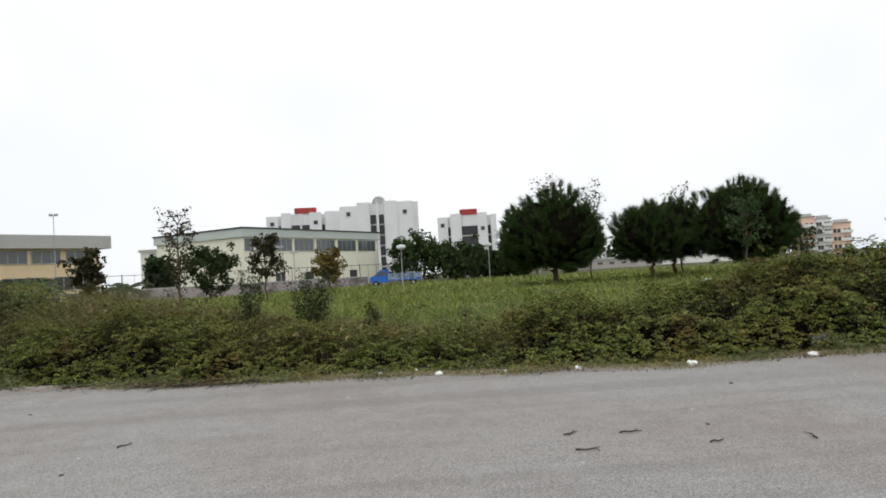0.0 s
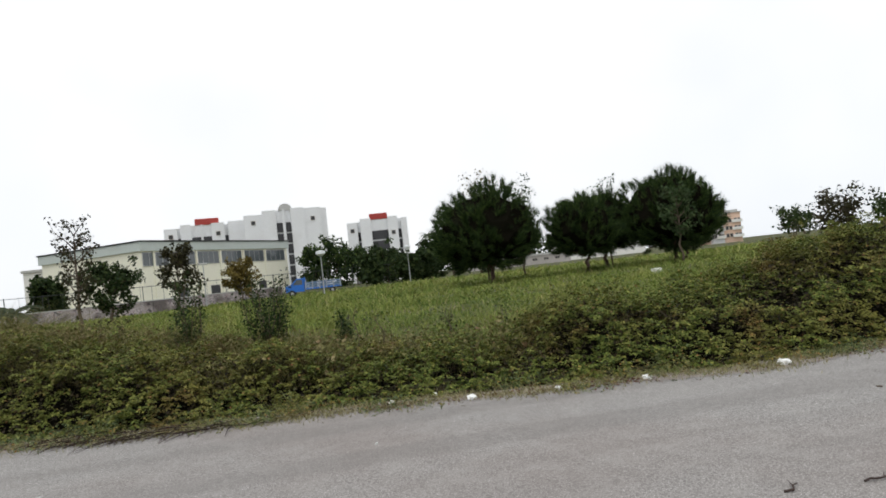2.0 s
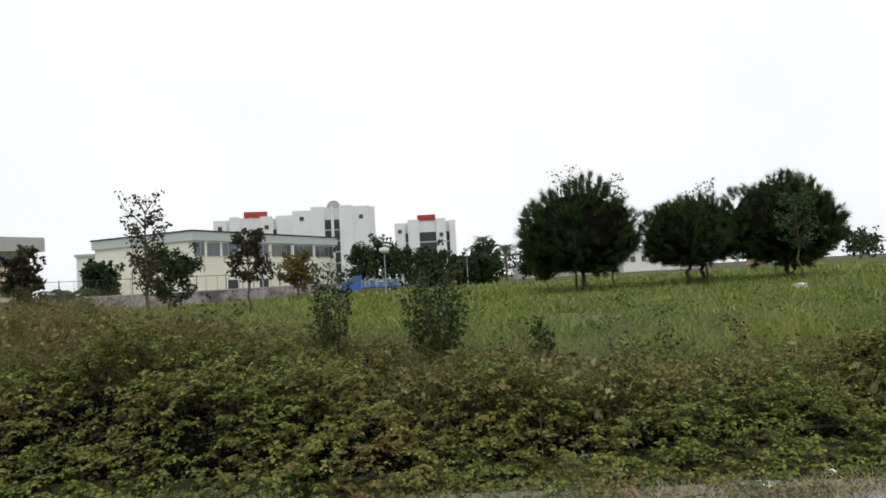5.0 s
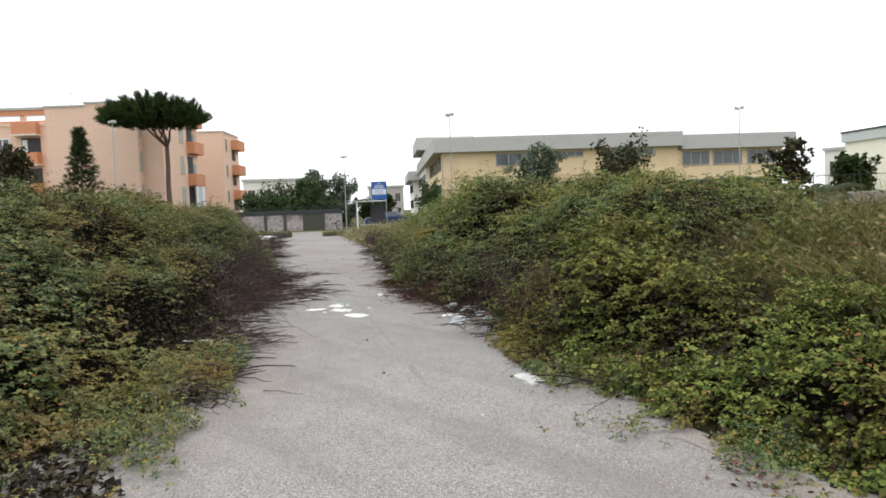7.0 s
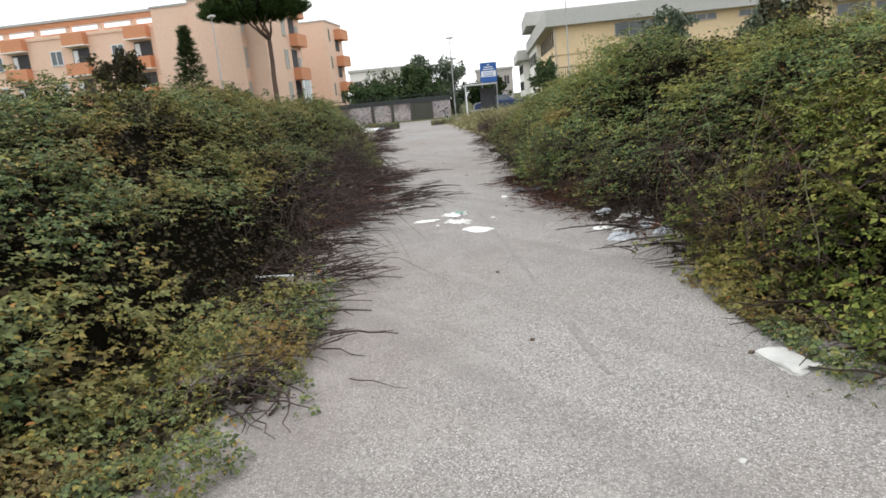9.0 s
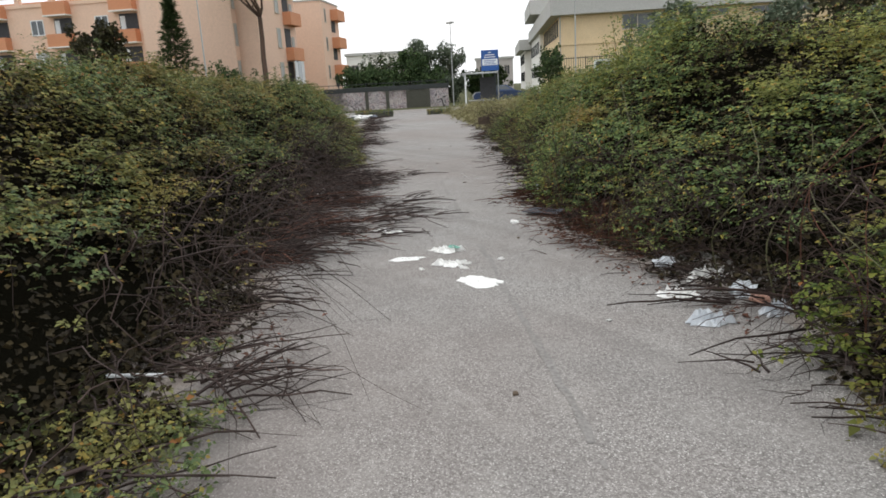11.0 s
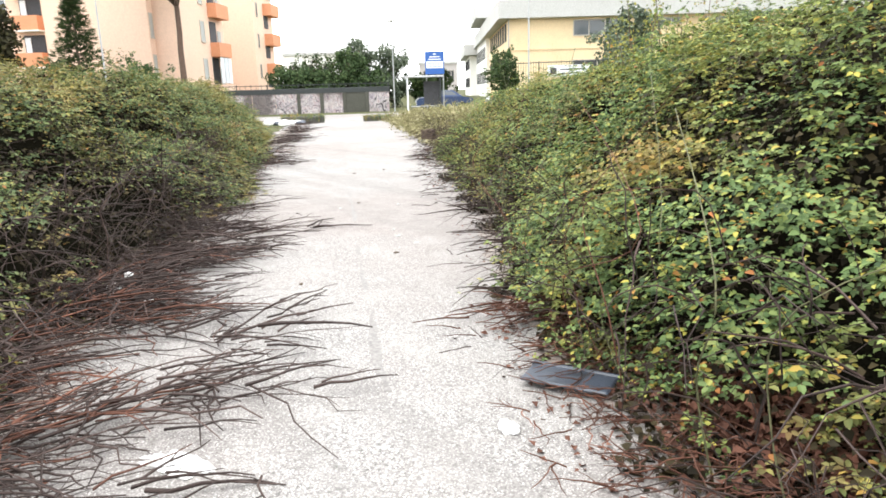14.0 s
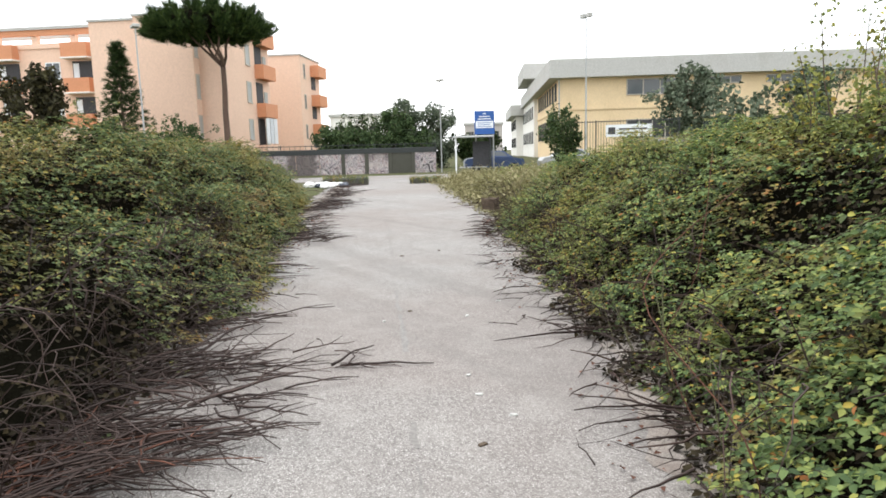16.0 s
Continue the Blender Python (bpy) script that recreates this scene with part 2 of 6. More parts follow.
STEEL = paint("galvanised_steel", (0.42, 0.43, 0.43), 0.1, 2.0, 0.5, 0.6)
DARKSTEEL = paint("dark_fence_steel", (0.05, 0.055, 0.055), 0.2, 2.0, 0.6, 0.3)
GRAFFITI = material("graffiti_wall", graffiti_nodes, 0.9)
BLUE = paint("blue_truck_paint", (0.02, 0.16, 0.6), 0.08, 1.0, 0.4, spec=0.5)
SIGNBLUE = paint("blue_sign_paint", (0.03, 0.1, 0.32), 0.05, 1.0, 0.5)
SIGNWHITE = paint("white_sign_paint", (0.75, 0.78, 0.8), 0.04, 1.0, 0.5)
CARBLUE = paint("dark_blue_car_paint", (0.02, 0.045, 0.12), 0.05, 1.0, 0.3, spec=0.5)
CARSILVER = paint("silver_car_paint", (0.4, 0.41, 0.42), 0.05, 1.0, 0.35, 0.3)
RUBBER = paint("black_rubber", (0.025, 0.025, 0.025), 0.2, 3.0, 0.8)
DARKSTONE = paint("dark_mossy_stone", (0.085, 0.085, 0.07), 0.3, 2.0, 0.95, dirt=0.4)
LITTER = paint("white_litter", (0.82, 0.82, 0.8), 0.05, 5.0, 0.6, dirt=0.25)
PLASTIC = paint("clear_grey_plastic", (0.6, 0.64, 0.68), 0.15, 6.0, 0.25, spec=0.5)
PINKBAG = paint("pink_brown_plastic", (0.42, 0.24, 0.18), 0.15, 6.0, 0.4)
TEALBAG = paint("green_packaging", (0.25, 0.5, 0.42), 0.1, 6.0, 0.4)
BLACKPLASTIC = paint("dark_grey_plastic", (0.045, 0.055, 0.075), 0.2, 4.0, 0.3, spec=0.5)
TEAL = paint("green_screen_net", (0.03, 0.045, 0.042), 0.2, 1.0, 0.9)
FAR = paint("far_render", (0.45, 0.42, 0.4), 0.1, 0.1, 0.9)

rng = np.random.default_rng(7)


# ---- builders ----
class Shape:
    """Gathers vertices and faces of one mesh."""

    def __init__(self):
        self.v, self.f, self.n = [], [], 0

    def add(self, verts, faces):
        verts = np.asarray(verts, float).reshape(-1, 3)
        self.v.append(verts)
        self.f += [tuple(int(i) + self.n for i in f) for f in faces]
        self.n += len(verts)
        return self

    def box(self, x0, x1, y0, y1, z0, z1, m=None, bevel=0.0):
        """A box, its vertical and upper edges chamfered by bevel, turned by the matrix m."""
        if bevel > 0:
            c = bevel
            ring = [(x0 + c, y0), (x1 - c, y0), (x1, y0 + c), (x1, y1 - c), (x1 - c, y1), (x0 + c, y1), (x0, y1 - c), (x0, y0 + c)]
            cx, cy = (x0 + x1) / 2, (y0 + y1) / 2
            kx, ky = 1 - 2 * c / (x1 - x0), 1 - 2 * c / (y1 - y0)
            top = [(cx + (x - cx) * kx, cy + (y - cy) * ky) for x, y in ring]
            v = [(x, y, z0) for x, y in ring] + [(x, y, z1 - c) for x, y in ring] + [(x, y, z1) for x, y in top]
            f = [(i + 8 * k, (i + 1) % 8 + 8 * k, (i + 1) % 8 + 8 * k + 8, i + 8 * k + 8) for k in (0, 1) for i in range(8)]
            f += [tuple(range(16, 24)), tuple(range(7, -1, -1))]
        else:
            v = [(x0, y0, z0), (x1, y0, z0), (x1, y1, z0), (x0, y1, z0), (x0, y0, z1), (x1, y0, z1), (x1, y1, z1), (x0, y1, z1)]
            f = [(3, 2, 1, 0), (4, 5, 6, 7), (0, 1, 5, 4), (1, 2, 6, 5), (2, 3, 7, 6), (3, 0, 4, 7)]
        if m is not None:
            v = [m @ Vector(p) for p in v]
        return self.add(v, f)

    def tube(self, points, radii, sides=6, cap=True):
        points = [np.asarray(p, float) for p in points]
        rings = []
        for i, p in enumerate(points):
            d = points[min(i + 1, len(points) - 1)] - points[max(i - 1, 0)]
            d = d / (np.linalg.norm(d) + 1e-9)
            a = np.cross(d, (0, 0, 1.0) if abs(d[2]) < 0.9 else (1.0, 0, 0))
            a /= np.linalg.norm(a)
            b = np.cross(d, a)
            r = radii[i] if hasattr(radii, "__len__") else radii
            rings += [p + r * (math.cos(k * 2 * math.pi / sides) * a + math.sin(k * 2 * math.pi / sides) * b) for k in range(sides)]
        f = [(i * sides + k, (i + 1) * sides + k, (i + 1) * sides + (k + 1) % sides, i * sides + (k + 1) % sides) for i in range(len(points) - 1) for k in range(sides)]
        if cap:
            f += [tuple(range(sides)), tuple(range(len(points) * sides - 1, (len(points) - 1) * sides - 1, -1))]
        return self.add(rings, f)

    def mesh(self, name, smooth=False):
        me = bpy.data.meshes.new(name)
        me.from_pydata(np.concatenate(self.v).tolist(), [], self.f)
        if smooth:
            me.polygons.foreach_set("use_smooth", [True] * len(me.polygons))
        me.update()
        return me


def array_mesh(name, verts, faces):
    """A mesh of many equal faces from arrays."""
    me = bpy.data.meshes.new(name)
    k = faces.shape[1]
    me.vertices.add(len(verts))
    me.vertices.foreach_set("co", np.ascontiguousarray(verts, dtype=np.float32).ravel())
    me.loops.add(faces.size)
    me.loops.foreach_set("vertex_index", np.ascontiguousarray(faces, dtype=np.int32).ravel())
    me.polygons.add(len(faces))
    me.polygons.foreach_set("loop_start", np.arange(0, faces.size, k, dtype=np.int32))
    me.polygons.foreach_set("loop_total", np.full(len(faces), k, dtype=np.int32))
    me.update(calc_edges=True)
    return me


def part(name, shape, mat, parent=None, label="", kind="", smooth=False):
    """Links a shape, or a mesh, as one object under a thing or a part."""
    me = shape.mesh(name, smooth) if isinstance(shape, Shape) else shape
    if mat is not None and not me.materials:
        me.materials.append(mat)
    ob = new(name, me)
    if parent is not None:
        ob.parent = parent
        ob.matrix_parent_inverse = parent.matrix_world.inverted()
    return tagged(ob, label, kind=kind)


def thing(name, x, y, z, label, category, rz=0.0, group="", kind=""):
    e = new(name)
    e.empty_display_size = 0.2
    e.matrix_world = pose(x, y, z, 0, 0, rz)
    return tagged(e, label, category, group, kind)


def local(name, shape, mat, parent, label="", kind="", smooth=False):
    """A part whose shape is given in its thing's own coordinates."""
    me = shape.mesh(name, smooth) if isinstance(shape, Shape) else shape
    if mat is not None and not me.materials:
        me.materials.append(mat)
    ob = new(name, me)
    ob.parent = parent
    return tagged(ob, label, kind=kind)


def unit(v):
    return v / (np.linalg.norm(v, axis=-1, keepdims=True) + 1e-9)


def leaflets(p, nrm, length, width, rng, spread=0.5, fold=0.18, trio=False):
    """Folded leaf blades at the places p that face about along nrm; trio: three to a leaf."""
    n = unit(nrm + rng.normal(0, spread, p.shape))
    t = unit(np.cross(n, rng.normal(0, 1, p.shape)))
    k = len(p)
    size = (length * rng.uniform(0.6, 1.35, k))[:, None]
    vs = []
    for turn in ((0.0, 1.45, -1.4) if trio else (0.0,)):
        s = np.cross(n, t)
        d = t * math.cos(turn) + s * math.sin(turn)
        w = np.cross(n, d)
        ln = size * (1.0 if turn == 0 else 0.8)
        base = p + d * ln * (0.16 if trio else 0.05)
        lift = n * ln * fold
        vs.append(np.stack([base, base + d * ln * 0.45 + w * ln * width + lift, base + d * ln - n * ln * 0.12, base + d * ln * 0.45 - w * ln * width + lift], 1))
    v = np.concatenate(vs).reshape(-1, 3)
    q = np.arange(0, len(v), 4)[:, None]
    return v, np.concatenate([q + np.array([[0, 1, 2]]), q + np.array([[0, 2, 3]])])


def ovate(p, nrm, way, length, rng):
    """Three-part bramble leaves at p: ovate leaflets, each folded along its rib and drooping at the tip."""
    n = unit(nrm)
    t = unit(way - n * (way * n).sum(1, keepdims=True))
    ln = length[:, None]
    vs = []
    for turn, k in ((0.0, 1.0), (1.3, 0.82), (-1.25, 0.82)):
        d = t * math.cos(turn) + np.cross(n, t) * math.sin(turn)
        m = unit(n + rng.normal(0, 0.22, n.shape))
        w = np.cross(m, d)
        a = p + d * ln * 0.12
        q = ln * k
        vs.append(np.stack([a, a + d * q * 0.28 + w * q * 0.3 + m * q * 0.1, a + d * q * 0.68 + w * q * 0.26 + m * q * 0.08, a + d * q - m * q * 0.12,
                            a + d * q * 0.68 - w * q * 0.26 + m * q * 0.08, a + d * q * 0.28 - w * q * 0.3 + m * q * 0.1], 1))
    v = np.concatenate(vs).reshape(-1, 3)
    q = np.arange(0, len(v), 6)[:, None]
    return v, np.concatenate([q + np.array([[0, 1, 2, 3]]), q + np.array([[0, 3, 4, 5]])])


def sprays(p, n, reach, per, rng):
    """Short arching shoots that leave the surface: leaf places, their normals and the ways the leaves point."""
    k = len(p)
    d = unit(n * 0.55 + rng.normal(0, 0.6, (k, 3)) * np.array([1, 1, 0.5]) + np.array([0, 0, 0.45]))
    ln = reach * rng.uniform(0.55, 1.35, k)
    side = unit(np.cross(d, np.tile([0, 0, 1.0], (k, 1))))
    u = (np.arange(per) + 0.5) / per
    u = np.clip(u[None, :] + rng.normal(0, 0.04, (k, per)), 0.02, 1)
    c = (p - n * 0.16)[:, None] + d[:, None] * (ln[:, None] * u)[..., None]
    c[..., 2] -= 0.5 * ln[:, None] * u * u
    hand = np.where(np.arange(per) % 2 == 0, 1.0, -1.0)[None, :, None]
    way = side[:, None] * hand * 0.8 + d[:, None] * 0.6 + rng.normal(0, 0.2, (k, per, 3))
    c = c + way * 0.03
    nrm = np.array([0, 0, 1.0]) + 0.55 * n[:, None] + rng.normal(0, 0.3, (k, per, 3))
    return c.reshape(-1, 3), nrm.reshape(-1, 3), way.reshape(-1, 3)


def blades(x, y, z, height, width, rng, lean=0.35):
    """Grass blades: narrow bent pairs of triangles."""
    k = len(x)
    a = rng.uniform(0, 2 * math.pi, k)
    h = height * rng.uniform(0.5, 1.4, k)
    dx, dy = np.cos(a) * width, np.sin(a) * width
    bx, by = rng.normal(0, lean, k) * h, rng.normal(0, lean, k) * h
    c, up = np.stack([x, y, z], 1), np.array([0, 0, 1.0])
    side = np.stack([dx, dy, dx * 0], 1)
    mid = c + np.stack([bx * 0.35, by * 0.35, h * 0.6], 1)
    tip = c + np.stack([bx, by, h * 0.95], 1)
    v = np.stack([c - side, c + side, mid + side * 0.7, mid - side * 0.7, tip], 1).reshape(-1, 3)
    q = np.arange(0, len(v), 5)[:, None]
    return v, np.concatenate([q + np.array([[0, 1, 2]]), q + np.array([[0, 2, 3]]), q + np.array([[3, 2, 4]])])


def canes(start, way, length, radius, rng, arch=0.0, droop=0.0, wobble=0.06, seg=5, curl=1.6):
    """Thin three-sided stems from start along way."""
    k = len(start)
    way = unit(way)
    side = unit(np.cross(way, np.tile([0, 0, 1.0], (k, 1))))
    rings = []
    curve = rng.normal(0, wobble, (k, 1)) * curl
    for i in range(seg + 1):
        u = i / seg
        c = start + way * (length * u)[:, None] + side * (length[:, None] * (curve * u * u + rng.normal(0, wobble, (k, 1)) * (0 < i) * 0.55))
        c[:, 2] += arch * length * math.sin(math.pi * u) - droop * length * u * u
        r = (radius * (1.0 - 0.65 * u))[:, None]
        up = np.array([0, 0, 1.0])
        for ang in (0.3, 2.4, 4.5):
            rings.append(c + r * (math.cos(ang) * side + math.sin(ang) * up))
    v = np.stack(rings, 1).reshape(-1, 3)
    q = (np.arange(k) * 3 * (seg + 1))[:, None]
    f = [np.array([[i * 3 + j, i * 3 + (j + 1) % 3, i * 3 + 3 + (j + 1) % 3, i * 3 + 3 + j]]) + q for i in range(seg) for j in range(3)]
    return v, np.concatenate(f)


def lumps(x, y, scale, seed=0.0):
    """Smooth value noise for arrays, between about -1 and 1."""
    x, y = x / scale + seed * 17.3, y / scale - seed * 9.1
    xi, yi = np.floor(x).astype(int), np.floor(y).astype(int)
    fx, fy = x - xi, y - yi
    fx, fy = fx * fx * (3 - 2 * fx), fy * fy * (3 - 2 * fy)

    def h(a, b):
        q = np.sin(a * 127.1 + b * 311.7 + seed * 74.7) * 43758.5453
        return 2 * (q - np.floor(q)) - 1
    return (h(xi, yi) * (1 - fx) + h(xi + 1, yi) * fx) * (1 - fy) + (h(xi, yi + 1) * (1 - fx) + h(xi + 1, yi + 1) * fx) * fy


def lumps3(p, scale, seed=0.0):
    """Smooth value noise in space, for places in rows."""
    q = p / scale + seed * 13.7
    i = np.floor(q).astype(int)
    f = q - i
    f = f * f * (3 - 2 * f)
    out = 0.0
    for dx in (0, 1):
        for dy in (0, 1):
            for dz in (0, 1):
                h = np.sin((i[:, 0] + dx) * 127.1 + (i[:, 1] + dy) * 311.7 + (i[:, 2] + dz) * 74.7 + seed * 19.1) * 43758.5453
                w = (f[:, 0] if dx else 1 - f[:, 0]) * (f[:, 1] if dy else 1 - f[:, 1]) * (f[:, 2] if dz else 1 - f[:, 2])
                out = out + (2 * (h - np.floor(h)) - 1) * w
    return out


def billows(p, scale, seed=0.0):
    """Rounded clumps in space: how near the clump's middle (1 to below 0) and the way out of it."""
    q = p / scale + seed * 7.7
    i = np.floor(q)
    best, way = np.full(len(p), 9.0), np.zeros_like(p)
    for dx in (-1, 0, 1):
        for dy in (-1, 0, 1):
            for dz in (-1, 0, 1):
                c = i + np.array([dx, dy, dz])
                k = c[:, 0] * 127.1 + c[:, 1] * 311.7 + c[:, 2] * 74.7 + seed
                h = np.stack([np.sin(k) * 43758.5453, np.sin(k * 1.3 + 2.0) * 24634.6345, np.sin(k * 0.7 + 5.0) * 31415.9265], 1)
                d = q - c - 0.15 - 0.7 * (h - np.floor(h))
                r = (d * d).sum(1)
                m = r < best
                best[m], way[m] = r[m], d[m]
    return 1 - 2.2 * best, way


def step(u):
    u = np.clip(u, 0, 1)
    return u * u * (3 - 2 * u)


# ---- plan: the lane runs from A along D; N points to its field side ----
A, D, N = np.array([-17.0, 14.2]), np.array([-0.888, 0.46]), np.array([0.46, 0.888])


def lane(s, n, z=0.0):
    p = A + D * s + N * n
    return np.array([p[0], p[1], z])


def sn(x, y):
    return (x - A[0]) * D[0] + (y - A[1]) * D[1], (x - A[0]) * N[0] + (y - A[1]) * N[1]


def front_edge(x):
    return np.interp(x, [-12, -7, -5, -2, 0.5, 3, 5.5, 9, 30], [12.6, 10.1, 9.4, 8.6, 8.2, 7.7, 7.2, 7.5, 9.0])


def ground_z(x, y):
    s, n = sn(x, y)
    field = step((y - front_edge(x) - 1.0) / 9.0) * step((n - 5.0) / 8.0)
    return 0.4 * field - 0.02 + 0.06 * lumps(x, y, 5.0, 3.0) * field


def right_foot(s):
    return np.interp(s, [-16, -12, -10, -8, -6.6, -5, -2, 0, 3, 7, 13, 20, 34], [2.4, 1.5, 1.0, 0.95, 1.15, 0.75, 0.7, 0.95, 1.25, 1.5, 2.15, 2.8, 3.3]) + 0.16 * lumps(s, s * 0, 1.7, 5.0)


def right_height(x, y):
    s, n = sn(x, y)
    top = np.interp(s, [-17, -13, -11, -10, -9, -8, -7, -3, 4, 9, 12, 15, 22, 30, 33], [0.15, 0.3, 0.6, 0.75, 0.95, 1.3, 1.95, 2.15, 1.72, 1.36, 1.14, 0.85, 0.62, 0.4, 0.0])
    u = n - right_foot(s)
    wide, steep = np.interp(s, [-10, -6, -3], [3.4, 3.0, 2.4]), np.interp(s, [-10, -6, -3], [0.8, 0.7, 0.55])
    return top * step(u / wide) ** steep * (1 - step((u - 4.6) / 2.4)) * (1 - step((-s - 13) / 4))


def left_height(x, y):
    s, n = sn(x, y)
    foot = np.interp(s, [-14, -11, -8, -6, -4, 0, 1.2, 5, 8, 20, 26, 34], [3.7, 2.75, 2.0, 1.75, 1.95, 2.05, 1.6, 1.5, 1.8, 2.4, 4.0, 5.0]) + 0.2 * lumps(s, s * 0, 1.9, 8.0)
    top = np.interp(s, [-20, -16, -12, -9, -6, 0, 8, 15, 20, 25, 31, 33], [0.3, 0.8, 1.4, 1.75, 1.9, 1.8, 1.8, 1.7, 1.3, 0.9, 0.5, 0.0])
    u = -n - foot
    wide, steep = np.interp(s, [-12, -7, -4], [4.2, 3.4, 2.2]), np.interp(s, [-12, -7, -4], [0.85, 0.75, 0.55])
    return top * step(u / wide) ** steep * (1 - step((u - 9) / 3)) * step((s + 18.6 + 1.1 * lumps(n, n * 0, 1.3, 9.0)) / 2.6)


def front_height(x, y):
    top = np.interp(x, [-11, -8, -6, -4, -2, 0, 1.5, 3, 5, 6.5, 8, 12, 20, 24], [0.9, 1.15, 1.05, 0.85, 0.66, 0.54, 0.5, 0.6, 0.8, 1.0, 1.22, 1.4, 1.45, 0])
    deep = np.interp(x, [-11, -6, -4, -2, 0, 3, 7, 12], [7.5, 6.5, 5.2, 3.6, 2.4, 2.4, 3.2, 5.0])
    u = y - front_edge(x) - 0.05
    return top * step(u / 1.7) ** 0.55 * (1 - step((u - deep) / 1.4))


def lumpy(base):
    """Heights with billows: clumps, hollows and a ragged top."""
    def f(x, y):
        h = base(x, y)
        k = np.clip(h / 0.8, 0, 1)
        return h + k * (0.26 * lumps(x, y, 1.6, 1.0) + 0.12 * lumps(x, y, 0.6, 2.0))
    return f


# ---- ground and road ----
def ground():
    xs = np.concatenate([np.linspace(-2500, -140, 12), np.linspace(-120, -30, 30), np.linspace(-28, 30, 90), np.linspace(34, 140, 25), np.linspace(200, 2500, 12)])
    ys = np.concatenate([np.linspace(-2500, -60, 10), np.linspace(-40, 4, 12), np.linspace(5, 40, 70), np.linspace(42, 180, 40), np.linspace(240, 3500, 12)])
    X, Y = np.meshgrid(xs, ys)
    v = np.stack([X.ravel(), Y.ravel(), ground_z(X, Y).ravel()], 1)
    w = len(xs)
    q = (np.arange(len(ys) - 1)[:, None] * w + np.arange(w - 1)[None, :]).ravel()[:, None]
    me = array_mesh("ground", v, q + np.array([[0, 1, w + 1, w]]))
    tagged(part("ground", me, SOIL), "flat weedy soil of the open field", "ground", kind="structure")


def road():
    """The yard and the lane as one worn sheet with a crumbling edge."""
    edge = [(x, float(front_edge(x)) + 0.25 + 0.12 * float(lumps(np.array(x * 1.0), np.array(0.0), 0.5, 6))) for x in np.arange(40, -6.3, -0.3)]
    right = [tuple(lane(s, 2.6 + 0.2 * float(lumps(np.array(s * 1.0), np.array(3.0), 0.8, 6)))[:2]) for s in np.arange(-11, 36.5, 0.5)]
    left = [tuple(lane(s, -2.75 + 0.2 * float(lumps(np.array(s * 1.0), np.array(9.0), 0.8, 6)))[:2]) for s in np.arange(36, -10.5, -0.5)]
    yard = [(-8.6, 6.2), (-9.5, 3.0), (-14.0, -8.0), (-20.0, -40.0), (60.0, -40.0), (60.0, 9.0)]
    bm = bmesh.new()
    vs = [bm.verts.new((x, y, 0.0)) for x, y in edge + right + left + yard]
    low = [bm.verts.new((v.co.x, v.co.y, -0.06)) for v in vs]
    face = bm.faces.new(vs)
    for i in range(len(vs)):
        j = (i + 1) % len(vs)
        bm.faces.new((vs[j], vs[i], low[i], low[j]))
    bmesh.ops.triangulate(bm, faces=[face])
    bmesh.ops.recalc_face_normals(bm, faces=bm.faces)
    me = bpy.data.meshes.new("road")
    bm.to_mesh(me)
    tagged(part("road", me, ASPHALT), "worn grey asphalt yard narrowing to a lane", "road", kind="structure")
    # the street across the lane's end
    m = Matrix.Translation(lane(39.6, 0)) @ Matrix.Rotation(math.atan2(N[1], N[0]), 4, "Z")
    tagged(part("street", Shape().box(-40, 60, -3.6, 3.6, -0.2, 0.006, m), ASPHALT), "asphalt street across the end of the lane", "road", kind="structure")


def sandy_edges():
    """Washed-out grit along the foot of the hedges, ragged towards the asphalt."""
    def strip(inner, outer, label):
        k = len(inner)
        v = np.array([(x, y, 0.004) for x, y in inner] + [(x, y, 0.004) for x, y in outer])
        f = np.array([(i, i + 1, k + i + 1, k + i) for i in range(k - 1)])
        me = array_mesh("sandy_edge", v, f)
        tagged(part("sandy_edge", me, SAND), label, "grit", kind="structure")
    x = np.arange(-6.0, 16.0, 0.06)
    out = 0.1 + 0.22 * lumps(x, x * 0, 1.3, 91) + 0.1 * lumps(x, x * 0, 0.3, 92) + 0.05 * lumps(x, x * 0, 0.11, 93)
    strip(list(zip(x, front_edge(x) + 0.24)), list(zip(x, front_edge(x) - np.maximum(out, -0.2))), "pale sandy grit along the hedge foot")
    for side, n0, n1 in ((-1, 2.5, 1.95), (1, 2.4, 0.0)):
        s = np.arange(-9.5, 30.0, 0.08)
        edge = (right_foot(s) + 0.1 if side > 0 else n1 + 0.1 + 0 * s) - 0.22 * lumps(s, s * 0, 1.4, 94 + side) - 0.12 * lumps(s, s * 0, 0.35, 96) - 0.08 * lumps(s, s * 0, 0.11, 97)
        edge = edge + 0.6 * (1 - step((s + 9.5) / 2.0))
        far_n = np.maximum(edge + 0.1, n0 if side < 0 else right_foot(s) + 0.5)
        a = A + s[:, None] * D + (side * far_n)[:, None] * N
        b = A + s[:, None] * D + (side * edge)[:, None] * N
        strip(a.tolist(), b.tolist(), "brown sandy grit along the lane edge")


